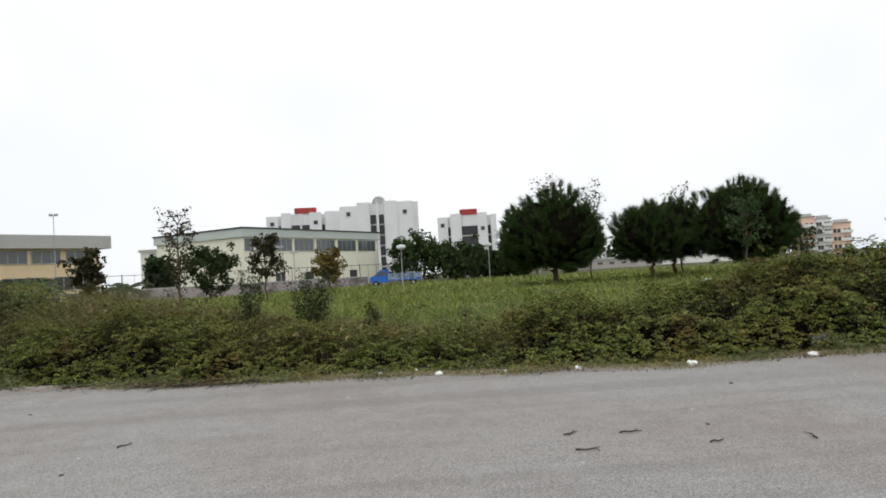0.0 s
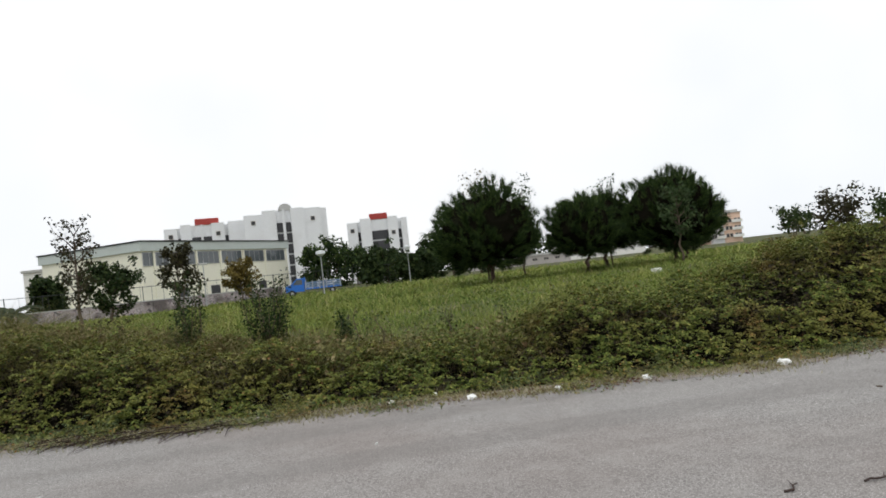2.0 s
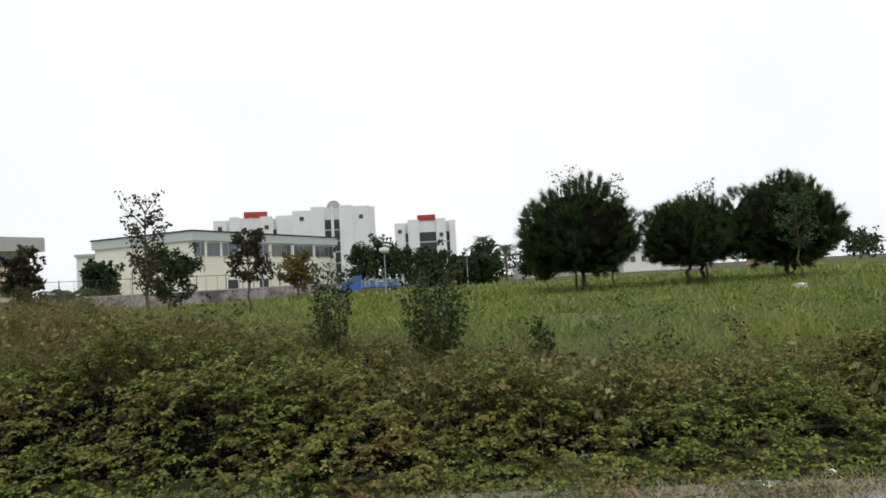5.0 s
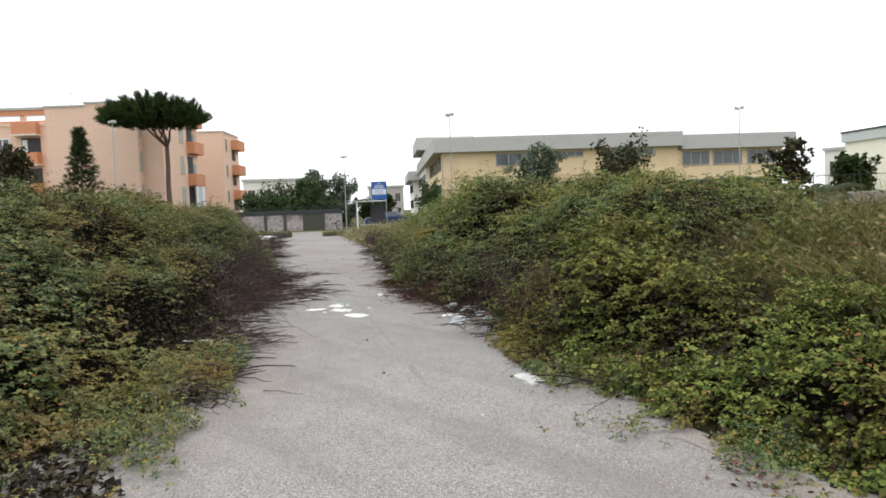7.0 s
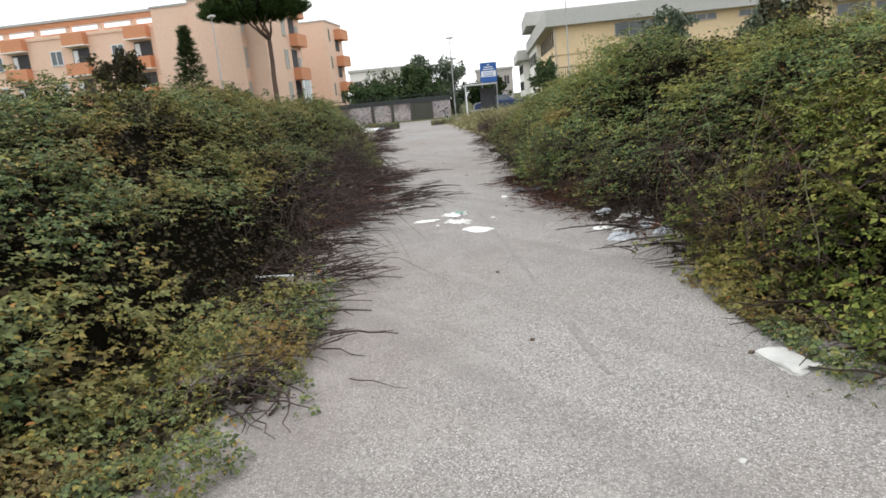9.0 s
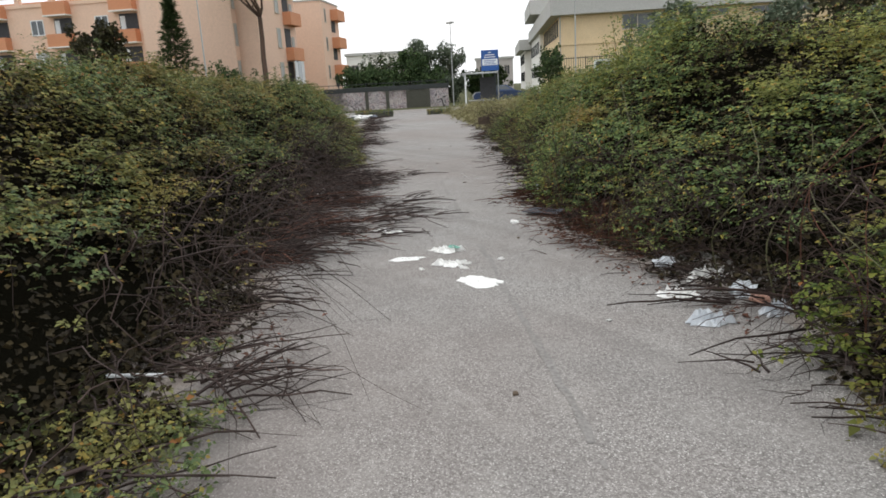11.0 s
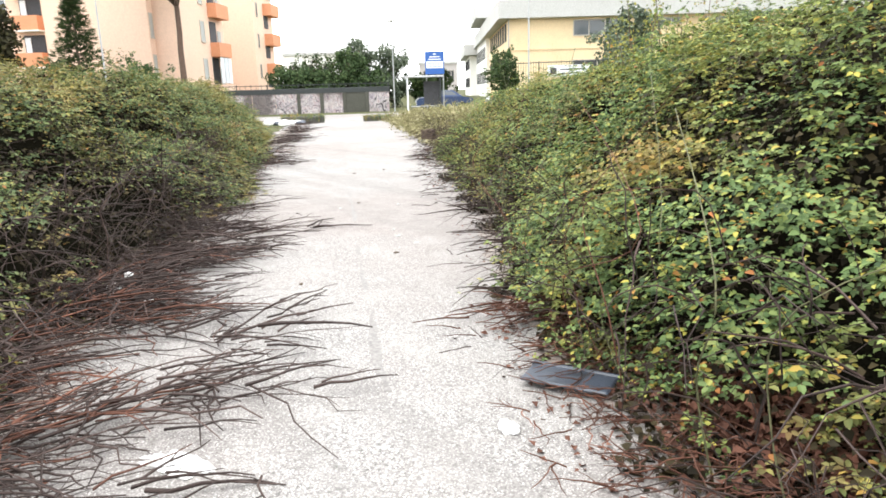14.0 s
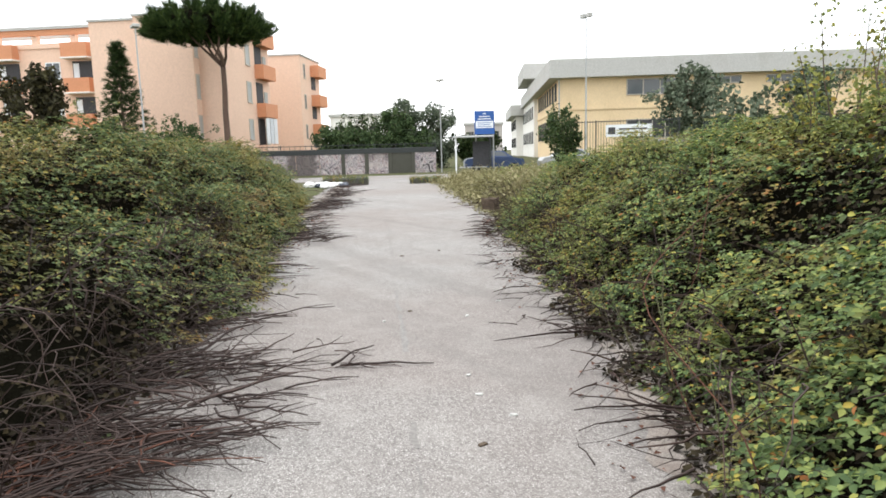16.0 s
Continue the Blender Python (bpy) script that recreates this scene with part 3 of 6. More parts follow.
def lane_joint():
    """The worn joint between the two strips of asphalt along the lane."""
    s = np.arange(-12.0, 30.0, 0.07)
    mid = -0.21 + 0.02 * lumps(s, s * 0, 0.9, 81) + 0.012 * lumps(s, s * 0, 0.16, 82)
    wide = np.maximum(0.018 + 0.014 * lumps(s, s * 0, 0.5, 83) + 0.012 * lumps(s, s * 0, 0.11, 84), 0.002)
    worn = lumps(s, s * 0, 0.7, 85) + 0.5 * lumps(s, s * 0, 0.2, 86)
    a, b = (A + s[:, None] * D + (mid + q * wide)[:, None] * N for q in (-1, 1))
    k = len(s)
    v = np.column_stack([np.concatenate([a, b]), np.full(2 * k, 0.003)])
    f = np.array([(i, i + 1, k + i + 1, k + i) for i in range(k - 1) if worn[i] > -0.15])
    tagged(part("asphalt_joint", array_mesh("asphalt_joint", v, f), JOINT), "dark worn joint along the middle of the lane", "road", kind="structure")


ground()
road()
sandy_edges()
lane_joint()


# ---- bramble thickets ----
def scatter(hf, inside, box, density, rng):
    """Places over a height field, even over its slopes, with their normals."""
    x0, x1, y0, y1 = box
    k = int((x1 - x0) * (y1 - y0) * density * 2.5)
    x, y = rng.uniform(x0, x1, k), rng.uniform(y0, y1, k)
    keep = inside(x, y)
    x, y = x[keep], y[keep]
    h = hf(x, y)
    e = 0.06
    gx, gy = (hf(x + e, y) - hf(x - e, y)) / (2 * e), (hf(x, y + e) - hf(x, y - e)) / (2 * e)
    w = np.minimum(np.sqrt(1 + gx * gx + gy * gy), 5.0)
    keep = (h > 0.08) & (rng.uniform(0, 2.5, len(x)) < w / 2.0)
    x, y, h, gx, gy = x[keep], y[keep], h[keep], gx[keep], gy[keep]
    return np.stack([x, y, h], 1), unit(np.stack([-gx, -gy, np.ones_like(gx)], 1))


def thicket(name, base, inside, box, mat, density, size, label, rng, bare=None, cell=0.22, far=None, crease=0.05, fine=0.7):
    """A bramble mass: a near-black inner shade sheet, leaves over it in layers, and arching canes."""
    hf = lumpy(base)
    root = thing(name, (box[0] + box[1]) / 2, (box[2] + box[3]) / 2, 0, label, "bramble")
    xs, ys = np.arange(box[0], box[1], cell), np.arange(box[2], box[3], cell)
    X, Y = np.meshgrid(xs, ys)
    # sunken sheet below the leaves, painted near black as shade in the gaps
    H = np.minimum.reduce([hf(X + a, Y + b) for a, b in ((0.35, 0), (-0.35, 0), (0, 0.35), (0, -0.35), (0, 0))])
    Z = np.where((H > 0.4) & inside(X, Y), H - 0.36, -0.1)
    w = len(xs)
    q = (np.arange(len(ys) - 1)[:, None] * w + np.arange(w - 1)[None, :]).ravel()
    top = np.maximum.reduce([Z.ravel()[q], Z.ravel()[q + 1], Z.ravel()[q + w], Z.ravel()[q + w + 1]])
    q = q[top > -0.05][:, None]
    me = array_mesh("shade_inside", np.stack([X.ravel(), Y.ravel(), Z.ravel()], 1), q + np.array([[0, 1, w + 1, w]]))
    part("shade_inside", me, CORE, root, "near-black sheet standing in for shade inside the thicket", kind="stuff")
    p, n = scatter(hf, inside, box, density, rng)
    near = np.ones(len(p)) if far is None else far(p)
    keep = rng.uniform(0, 1, len(p)) < near
    p, n, near = p[keep], n[keep], near[keep]
    b1, _ = billows(p * np.array([1, 1, 1.3]), 1.3, 1.0)
    b2 = lumps3(p, 0.34, 2.0)
    thick = np.clip(p[:, 2] / 0.7, 0.3, 1.0)
    q = p + n * (thick * (0.46 * np.clip(b1, -0.8, 1) + 0.16 * b2 - 0.3))[:, None]
    # sparse in the hollows between the clumps
    keep = b1 * 0.7 + b2 * 0.7 + rng.normal(0, 0.3, len(p)) > crease - 0.5 * (1 - thick)
    if bare is not None:
        keep &= rng.uniform(0, 1, len(p)) > bare(p)
    grow = 1 / np.sqrt(np.maximum(near, 0.12))
    c, m, way = sprays(q[keep], n[keep], 0.42 * np.minimum(grow[keep], 1.5) * np.sqrt(thick[keep]), 8, rng)
    c[:, 2] = np.maximum(c[:, 2], 0.02)
    ln = size * np.repeat(grow[keep], 8) * rng.uniform(0.55, 1.35, len(c))
    close = np.repeat(near[keep], 8) > fine
    if close.any():
        v, f = ovate(c[close], m[close], way[close], ln[close], rng)
        part("leaves", array_mesh("leaves", v, f), mat, root, kind="stuff")
    v, f = leaflets(c[~close], m[~close], ln[~close], 0.36, rng, 0.1, 0.16, trio=True)
    if len(v):
        part("far_leaves", array_mesh("far_leaves", v, f), mat, root, kind="stuff")
    # a rough inner layer of larger dead leaves behind, coloured dark for shade
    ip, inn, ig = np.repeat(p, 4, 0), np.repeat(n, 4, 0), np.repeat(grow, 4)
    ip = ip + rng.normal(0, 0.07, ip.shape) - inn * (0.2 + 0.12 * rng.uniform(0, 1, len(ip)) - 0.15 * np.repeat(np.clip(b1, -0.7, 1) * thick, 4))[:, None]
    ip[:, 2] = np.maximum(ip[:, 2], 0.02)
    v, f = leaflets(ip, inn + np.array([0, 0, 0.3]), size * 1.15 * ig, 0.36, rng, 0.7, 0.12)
    part("inner_leaves", array_mesh("inner_leaves", v, f), DEADLEAF_SHADE, root, kind="stuff")
    p, n = q[keep], n[keep]
    k = len(p) // 22
    pick = rng.choice(len(p), k)
    way = n[pick] * 0.8 + rng.normal(0, 0.7, (k, 3)) + np.array([0, 0, 0.35])
    cv, cf = canes(p[pick] - n[pick] * 0.1, way, rng.uniform(0.25, 0.8, k), np.full(k, 0.003), rng, 0.1, 0.45)
    part("canes", array_mesh("canes", cv, cf), STEM, root, kind="stuff")
    tips = cv.reshape(k, -1, 3, 3)[:, 1:].mean(2)
    tp = np.repeat(tips.reshape(-1, 3), 2, 0)
    tp = tp + rng.normal(0, 0.025, tp.shape)
    v, f = leaflets(tp, np.tile([0, 0, 1.0], (len(tp), 1)), np.full(len(tp), size * 0.8), 0.4, rng, 0.5, 0.16, trio=True)
    part("shoot_leaves", array_mesh("shoot_leaves", v, f), mat, root, kind="stuff")
    return root


def right_inside(x, y):
    s, n = sn(x, y)
    return (n > 0.5) & (n < 9) & (s > -17) & (s < 33)


def left_inside(x, y):
    s, n = sn(x, y)
    return (n < -1.2) & (n > -14) & (s > -19) & (s < 33)


def by_distance(p):
    s, n = sn(p[:, 0], p[:, 1])
    return np.interp(s, [-14, -9, -7, 2, 8, 12, 30], [0.6, 0.75, 1.0, 1.0, 0.8, 0.6, 0.35]) * np.interp(np.abs(n), [4.2, 6.5], [1.0, 0.25])


def left_bare(p):
    s, n = sn(p[:, 0], p[:, 1])
    return np.interp(p[:, 2] + 0.25 * lumps(p[:, 0], p[:, 1], 0.7, 21), [0.62, 1.05], [0.95, 0.0]) * np.interp(s, [-9.5, -7.5, 1.5, 4], [0.0, 1.0, 1.0, 0.12])


def right_bare(p):
    s, n = sn(p[:, 0], p[:, 1])
    return np.interp(p[:, 2] + 0.2 * lumps(p[:, 0], p[:, 1], 0.6, 22), [0.15, 0.35], [0.75, 0.0]) * np.interp(s, [-10, -7], [0.0, 1.0]) + 0.85 * np.interp(s, [-9.2, -8.4, -5.6, -5.0], [0, 1, 1, 0]) * np.interp(p[:, 2], [0.6, 1.25], [1, 0])


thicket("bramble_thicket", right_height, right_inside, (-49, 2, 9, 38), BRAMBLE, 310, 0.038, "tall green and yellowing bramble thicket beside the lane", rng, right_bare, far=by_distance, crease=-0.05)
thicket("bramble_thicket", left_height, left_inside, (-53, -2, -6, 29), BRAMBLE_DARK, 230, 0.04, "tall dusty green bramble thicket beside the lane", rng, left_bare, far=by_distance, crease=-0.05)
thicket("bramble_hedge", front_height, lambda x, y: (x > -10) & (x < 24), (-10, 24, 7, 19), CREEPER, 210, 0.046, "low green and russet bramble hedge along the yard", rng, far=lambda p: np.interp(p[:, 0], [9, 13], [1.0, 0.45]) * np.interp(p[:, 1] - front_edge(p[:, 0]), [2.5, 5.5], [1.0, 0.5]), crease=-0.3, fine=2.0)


# ---- weeds and meadow ----
def meadow():
    """Grass of the open field, thinner and coarser with distance."""
    vs, fs, base = [], [], 0
    for y0, y1, x0, x1, dens, hgt, wid in ((9, 17, -9, 22, 330, 0.17, 0.006), (17, 28, -16, 36, 95, 0.18, 0.012), (28, 50, -28, 60, 30, 0.2, 0.024), (50, 84, -34, 90, 9, 0.24, 0.06)):
        k = int((y1 - y0) * (x1 - x0) * dens)
        x, y = rng.uniform(x0, x1, k), rng.uniform(y0, y1, k)
        s, n = sn(x, y)
        keep = (n > 6) & (y > front_edge(x) + 0.7) & (rng.uniform(0, 1, k) < 0.75 + 0.5 * lumps(x, y, 2.5, 31))
        x, y = x[keep], y[keep]
        h = hgt * (1 + 0.6 * lumps(x, y, 4.0, 33)) * (1 + 0.8 * lumps(x, y, 0.8, 35)) + 0.03
        v, f = blades(x, y, ground_z(x, y), h, wid, rng, 0.75)
        vs.append(v), fs.append(f + base)
        base += len(v)
    tagged(part("grass", array_mesh("grass", np.concatenate(vs), np.concatenate(fs)), GRASS), "tall green meadow grass in the open field", "grass", kind="stuff")


def dry_weeds():
    """Tall dry weeds and grass behind the hedge."""
    k = 260000
    x, y = rng.uniform(-15, 9, k), rng.uniform(9, 21, k)
    u = y - front_edge(x)
    w = step((u - 1.0) / 1.2) * (1 - step((u - np.interp(x, [-12, -3, 0, 9], [7.5, 6.0, 3.2, 3.5])) / 3.0)) * np.interp(x, [-10, -8, -5.5, -1, 0.5, 2, 9], [0.2, 0.7, 1.0, 1.0, 0.4, 0.15, 0.2])
    s, n = sn(x, y)
    keep = (rng.uniform(0, 1, k) < w * (0.7 + 0.6 * lumps(x, y, 1.1, 41))) & (n > 3.2)
    x, y = x[keep], y[keep]
    h = np.interp(x, [-10, -5, -2.5, -1, 3], [1.15, 1.15, 0.9, 0.6, 0.45]) * (1 + 0.4 * lumps(x, y, 1.4, 43))
    v, f = blades(x, y, ground_z(x, y), h, 0.006, rng, 0.55)
    q = rng.choice(len(x), len(x))
    p = np.stack([x[q], y[q], ground_z(x[q], y[q]) + h[q] * rng.uniform(0.2, 1.0, len(q))], 1) + rng.normal(0, 0.06, (len(q), 3))
    lv, lf = leaflets(p, np.tile([0, 0, 1.0], (len(p), 1)), np.full(len(p), 0.085), 0.34, rng, 0.6)
    tagged(part("dry_weeds", array_mesh("dry_weeds", np.concatenate([v, lv]), np.concatenate([f, lf + len(v)])), WEED), "tall dry brown weeds and grass behind the hedge", "weeds", kind="stuff")


def verge():
    """Creeping plants, reeds and dead leaves along the edges of the asphalt."""
    k = 15000
    x = rng.uniform(-7.5, 14, k)
    y = front_edge(x) + rng.normal(0.1, 0.28, k) + 0.15 * lumps(x, x * 0, 0.9, 51)
    s = rng.uniform(-18.5, -7.5, 46000)
    n = -np.interp(s, [-16, -11.6, -10.2, -8], [2.6, 2.15, 2.05, 1.7]) - rng.uniform(0, 2.8, len(s)) + 0.3 * lumps(s, s * 0, 0.8, 52)
    sr = rng.uniform(-12.5, -8.4, 16000)
    nr = right_foot(sr) + rng.uniform(-0.25, 0.9, len(sr))
    p = np.concatenate([np.stack([x, y], 1), A + s[:, None] * D + n[:, None] * N, A + sr[:, None] * D + nr[:, None] * N])
    keep = lumps(p[:, 0], p[:, 1], 0.45, 53) + rng.normal(0, 0.3, len(p)) > np.where(p[:, 0] > -7, 0.25, -0.1)
    p = p[keep]
    z = np.abs(rng.normal(0.0, 0.07, len(p))) * (1 + lumps(p[:, 0], p[:, 1], 0.6, 54)) + 0.012
    v, f = leaflets(np.column_stack([p, z]), np.tile([0, 0, 1.0], (len(p), 1)), np.full(len(p), 0.034), 0.36, rng, 0.45, trio=True)
    tagged(part("creeping_plants", array_mesh("creeping_plants", v, f), BRAMBLE_DARK), "low creeping green plants over the asphalt edge", "creepers", kind="stuff")
    k = 13000
    s, n = rng.uniform(11, 31, k), rng.uniform(2.1, 5.8, k)
    keep = lumps(s, n, 0.9, 57) + rng.normal(0, 0.35, k) > -0.1
    s, n = s[keep], n[keep]
    p = A + s[:, None] * D + n[:, None] * N
    h = np.interp(s, [12, 18, 31], [1.0, 0.85, 0.6]) * (0.75 + 0.45 * lumps(s, n, 1.6, 58)) * step((n - 2.1) / 1.3)
    v, f = blades(p[:, 0], p[:, 1], np.zeros(len(s)), h, 0.012, rng, 0.5)
    q = rng.choice(len(s), 9000)
    lp = np.column_stack([p[q], h[q] * rng.uniform(0.1, 1.0, len(q))]) + rng.normal(0, 0.12, (len(q), 3))
    lv, lf = leaflets(lp, np.tile([0, 0, 1.0], (len(q), 1)), np.full(len(q), 0.11), 0.3, rng, 0.8)
    tagged(part("reeds", array_mesh("reeds", np.concatenate([v, lv]), np.concatenate([f, lf + len(v)])), REED), "pale dry reeds and grass beside the lane", "reeds", kind="stuff")
    k = 16000
    x = rng.uniform(-3.5, 14, k)
    y = front_edge(x) + rng.normal(0.0, 0.17, k) + 0.15 * lumps(x, x * 0, 0.6, 59)
    v, f = blades(x, y, np.zeros(k), np.full(k, 0.05), 0.004, rng, 0.9)
    tagged(part("dry_grass", array_mesh("dry_grass", v, f), REED), "short pale dry grass along the asphalt edge", "dry grass", kind="stuff")
    k = 4000
    x = rng.uniform(-6, 14, k)
    y = front_edge(x) + rng.normal(-0.03, 0.17, k)
    s = rng.uniform(-7, 30, k)
    side = rng.choice([-1.0, 1.0], k)
    n = np.where(side > 0, right_foot(s) - np.abs(rng.normal(0, 0.14, k)), -2.0 + np.abs(rng.normal(0, 0.2, k)))
    p = np.concatenate([np.stack([x, y], 1), A + s[:, None] * D + n[:, None] * N])
    p = p[lumps(p[:, 0], p[:, 1], 0.7, 55) + rng.normal(0, 0.3, len(p)) > 0.1]
    v, f = leaflets(np.column_stack([p, rng.uniform(0.006, 0.02, len(p))]), np.tile([0, 0, 1.0], (len(p), 1)), np.full(len(p), 0.04), 0.35, rng, 0.25)
    tagged(part("dead_leaves", array_mesh("dead_leaves", v, f), RUSTY), "rust-brown dead leaves along the asphalt edges", "dead leaves", kind="stuff")


def brushwood(name, side, count, label, mat, s0, s1, reach):
    """Cut dead canes that lie across the lane's edge, tips towards its middle."""
    s = rng.uniform(s0, s1, count)
    lobe = np.clip(0.6 + 0.6 * lumps(s, s * 0, 1.5, 61 + side) + 0.4 * lumps(s, s * 0, 0.45, 63), 0.12, 1.4)
    root_n = side * (np.interp(s, [-10, 0, 10, 30], [2.4, 2.45, 2.3, 2.1]) if side < 0 else right_foot(s) + 0.3) + rng.normal(0, 0.25, count)
    room = reach(s) * lobe
    length = np.minimum(0.75 * rng.uniform(0.0, 1.0, count) ** 1.3 + 0.22, room * 0.95 + 0.12)
    start = np.column_stack([A + s[:, None] * D + root_n[:, None] * N, np.abs(rng.normal(0.02, 0.06, count)) + 0.012])
    start[:, :2] += ((-side) * rng.uniform(0, 1, count) ** 1.35 * np.maximum(room - length, 0))[:, None] * N
    ang = np.where(rng.uniform(0, 1, count) < 0.55, rng.normal(0.0, 0.7, count), rng.uniform(-1.9, 1.9, count)) + 0.6 * lumps(s, root_n, 0.5, 65)
    way = np.column_stack([(-side) * (np.cos(ang)[:, None] * N + np.sin(ang)[:, None] * D), rng.normal(0.0, 0.05, count)])
    thick = np.where(rng.uniform(0, 1, count) < 0.1, rng.uniform(0.011, 0.018, count), rng.uniform(0.0045, 0.0115, count))
    thick = np.minimum(thick, length * 0.024)
    # bare gaps between the bundles
    open_ground = lumps(start[:, 0], start[:, 1], 0.42, 67) + 0.4 * lumps(start[:, 0], start[:, 1], 0.16, 68)
    kept = open_ground > -0.22
    start, way, length, thick, count = start[kept], way[kept], length[kept], thick[kept], int(kept.sum())
    v, f = canes(start, way, length, thick, rng, 0.03, 0.0, 0.06, 5, curl=0.5)
    # side twigs that fork off the canes
    mid = v.reshape(count, -1, 3, 3).mean(2)
    q = rng.integers(0, count, int(count * 0.7))
    at = mid[q, rng.integers(1, 4, len(q))]
    turn = rng.choice([-1.0, 1.0], len(q)) * rng.uniform(0.3, 0.9, len(q))
    tw = np.column_stack([way[q, 0] * np.cos(turn) - way[q, 1] * np.sin(turn), way[q, 0] * np.sin(turn) + way[q, 1] * np.cos(turn), rng.normal(0.08, 0.12, len(q))])
    v2, f2 = canes(at, tw, length[q] * rng.uniform(0.2, 0.5, len(q)), thick[q] * 0.55, rng, 0.02, 0.0, 0.1, 2, curl=0.5)
    v, f = np.concatenate([v, v2]), np.concatenate([f, f2 + len(v)])
    v[:, 2] = np.maximum(v[:, 2], 0.003)
    tagged(part(name, array_mesh(name, v, f), mat), label, "brushwood", kind="stuff")


def hanging_canes(name, side, count, s0, s1, label):
    """Bare dead canes that stand and arch in the hollow foot of a thicket."""
    s = rng.uniform(s0, s1, count)
    n = np.where(side < 0, -1.95 - np.abs(rng.normal(0, 0.4, count)), right_foot(s) + np.abs(rng.normal(0.15, 0.3, count)))
    start = np.column_stack([A + s[:, None] * D + n[:, None] * N, rng.uniform(0.0, 0.9, count)])
    way = np.column_stack([-side * rng.normal(0.5, 0.5, count)[:, None] * N + rng.normal(0, 0.6, count)[:, None] * D, rng.normal(0.35, 0.6, count)])
    v, f = canes(start, way, rng.uniform(0.3, 1.1 if side < 0 else 0.75, count), rng.uniform(0.002, 0.006, count), rng, 0.12, 0.3, 0.08)
    v[:, 2] = np.maximum(v[:, 2], 0.003)
    tagged(part(name, array_mesh(name, v, f), CANE), label, "brushwood", kind="stuff")


def meadow_herbs():
    """Clumps of broad-leaved green herbs scattered in the grass."""
    k = 170
    y = 11 + 34 * rng.uniform(0, 1, k) ** 1.5
    x = rng.uniform(-6, 10, k) + (y - 10) * rng.uniform(-0.35, 0.75, k)
    keep = (y > front_edge(x) + 2.2) & (sn(x, y)[1] > 6.5)
    x, y = x[keep], y[keep]
    per = 46
    r = np.repeat(rng.uniform(0.12, 0.4, len(x)), per)
    px, py = np.repeat(x, per) + rng.normal(0, 1, len(r)) * r, np.repeat(y, per) + rng.normal(0, 1, len(r)) * r
    z = ground_z(px, py) + rng.uniform(0.05, 1.0, len(r)) * np.minimum(r * 1.3, 0.34) + 0.05
    v, f = leaflets(np.stack([px, py, z], 1), np.tile([0, 0, 1.0], (len(r), 1)), np.full(len(r), 0.09), 0.3, rng, 0.6)
    tagged(part("meadow_herbs", array_mesh("meadow_herbs", v, f), HERB), "clumps of dark and yellow-green herbs in the grass", "weeds", kind="stuff")


meadow()
meadow_herbs()
dry_weeds()
verge()
left_reach = lambda s: np.interp(s, [-9, -6, -2, 1, 4, 12, 30], [0.9, 1.25, 2.05, 1.95, 1.5, 1.2, 1.0])
brushwood("brushwood", -1, 360, "scattered dead brown canes beside the dusty thicket", CANE, -10.0, -5.0, left_reach)
brushwood("brushwood", -1, 2100, "thick mat of cut dead dark canes below the dusty thicket", CANE, -5.0, 3.0, left_reach)
brushwood("brushwood", -1, 1500, "cut dead canes strewn along the lane below the dusty thicket", CANE, 3.0, 31.0, left_reach)
brushwood("brushwood", 1, 1300, "cut dead dark canes strewn on the lane below the tall thicket", CANE, -11, 30, lambda s: np.interp(s, [-11, -8, -5, -3, 0, 6, 30], [0.6, 0.9, 0.75, 0.65, 0.6, 0.75, 0.8]))
def foot_canes():
    """Dead canes and roots lying on the asphalt at the hedge foot."""
    k = 150
    x = rng.normal(-1.9, 0.9, k)
    start = np.column_stack([x, front_edge(x) + rng.uniform(-0.3, 0.3, k), np.full(k, 0.02)])
    a = rng.normal(-2.2, 0.6, k)
    v, f = canes(start, np.column_stack([np.cos(a), np.sin(a), rng.normal(0, 0.04, k)]), rng.uniform(0.2, 0.65, k), rng.uniform(0.004, 0.01, k), rng, 0.04, 0.0, 0.06, 4)
    v[:, 2] = np.maximum(v[:, 2], 0.003)
    tagged(part("brushwood", array_mesh("brushwood", v, f), CANE), "dead brown canes on the asphalt at the hedge foot", "brushwood", kind="stuff")


foot_canes()
brushwood("brushwood", -1, 420, "reddish dead canes heaped at the lane edge", RUSTY, -4.5, 0.5, lambda s: s * 0 + 1.5)
brushwood("brushwood", 1, 620, "reddish dead canes and leaves at the thicket foot", RUSTY, -5.2, -1.6, lambda s: s * 0 + 0.8)
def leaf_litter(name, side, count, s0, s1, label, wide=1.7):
    """A carpet of dead leaves on the ground under a thicket, its colour darkened for shade."""
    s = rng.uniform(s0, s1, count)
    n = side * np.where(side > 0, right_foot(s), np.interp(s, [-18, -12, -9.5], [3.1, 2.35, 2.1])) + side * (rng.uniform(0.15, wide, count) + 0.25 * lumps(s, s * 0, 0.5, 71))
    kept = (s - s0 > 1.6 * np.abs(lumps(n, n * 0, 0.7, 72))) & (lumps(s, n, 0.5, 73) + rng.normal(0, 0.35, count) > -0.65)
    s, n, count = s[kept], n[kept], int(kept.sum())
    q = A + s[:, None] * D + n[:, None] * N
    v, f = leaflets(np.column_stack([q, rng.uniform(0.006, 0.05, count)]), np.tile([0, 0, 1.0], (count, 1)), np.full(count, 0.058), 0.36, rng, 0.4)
    tagged(part(name, array_mesh(name, v, f), DEADLEAF_SHADE), label, "dead leaves", kind="stuff")


leaf_litter("leaf_litter", 1, 18000, -11, 6, "shade-darkened dead leaves on the ground under the tall thicket")
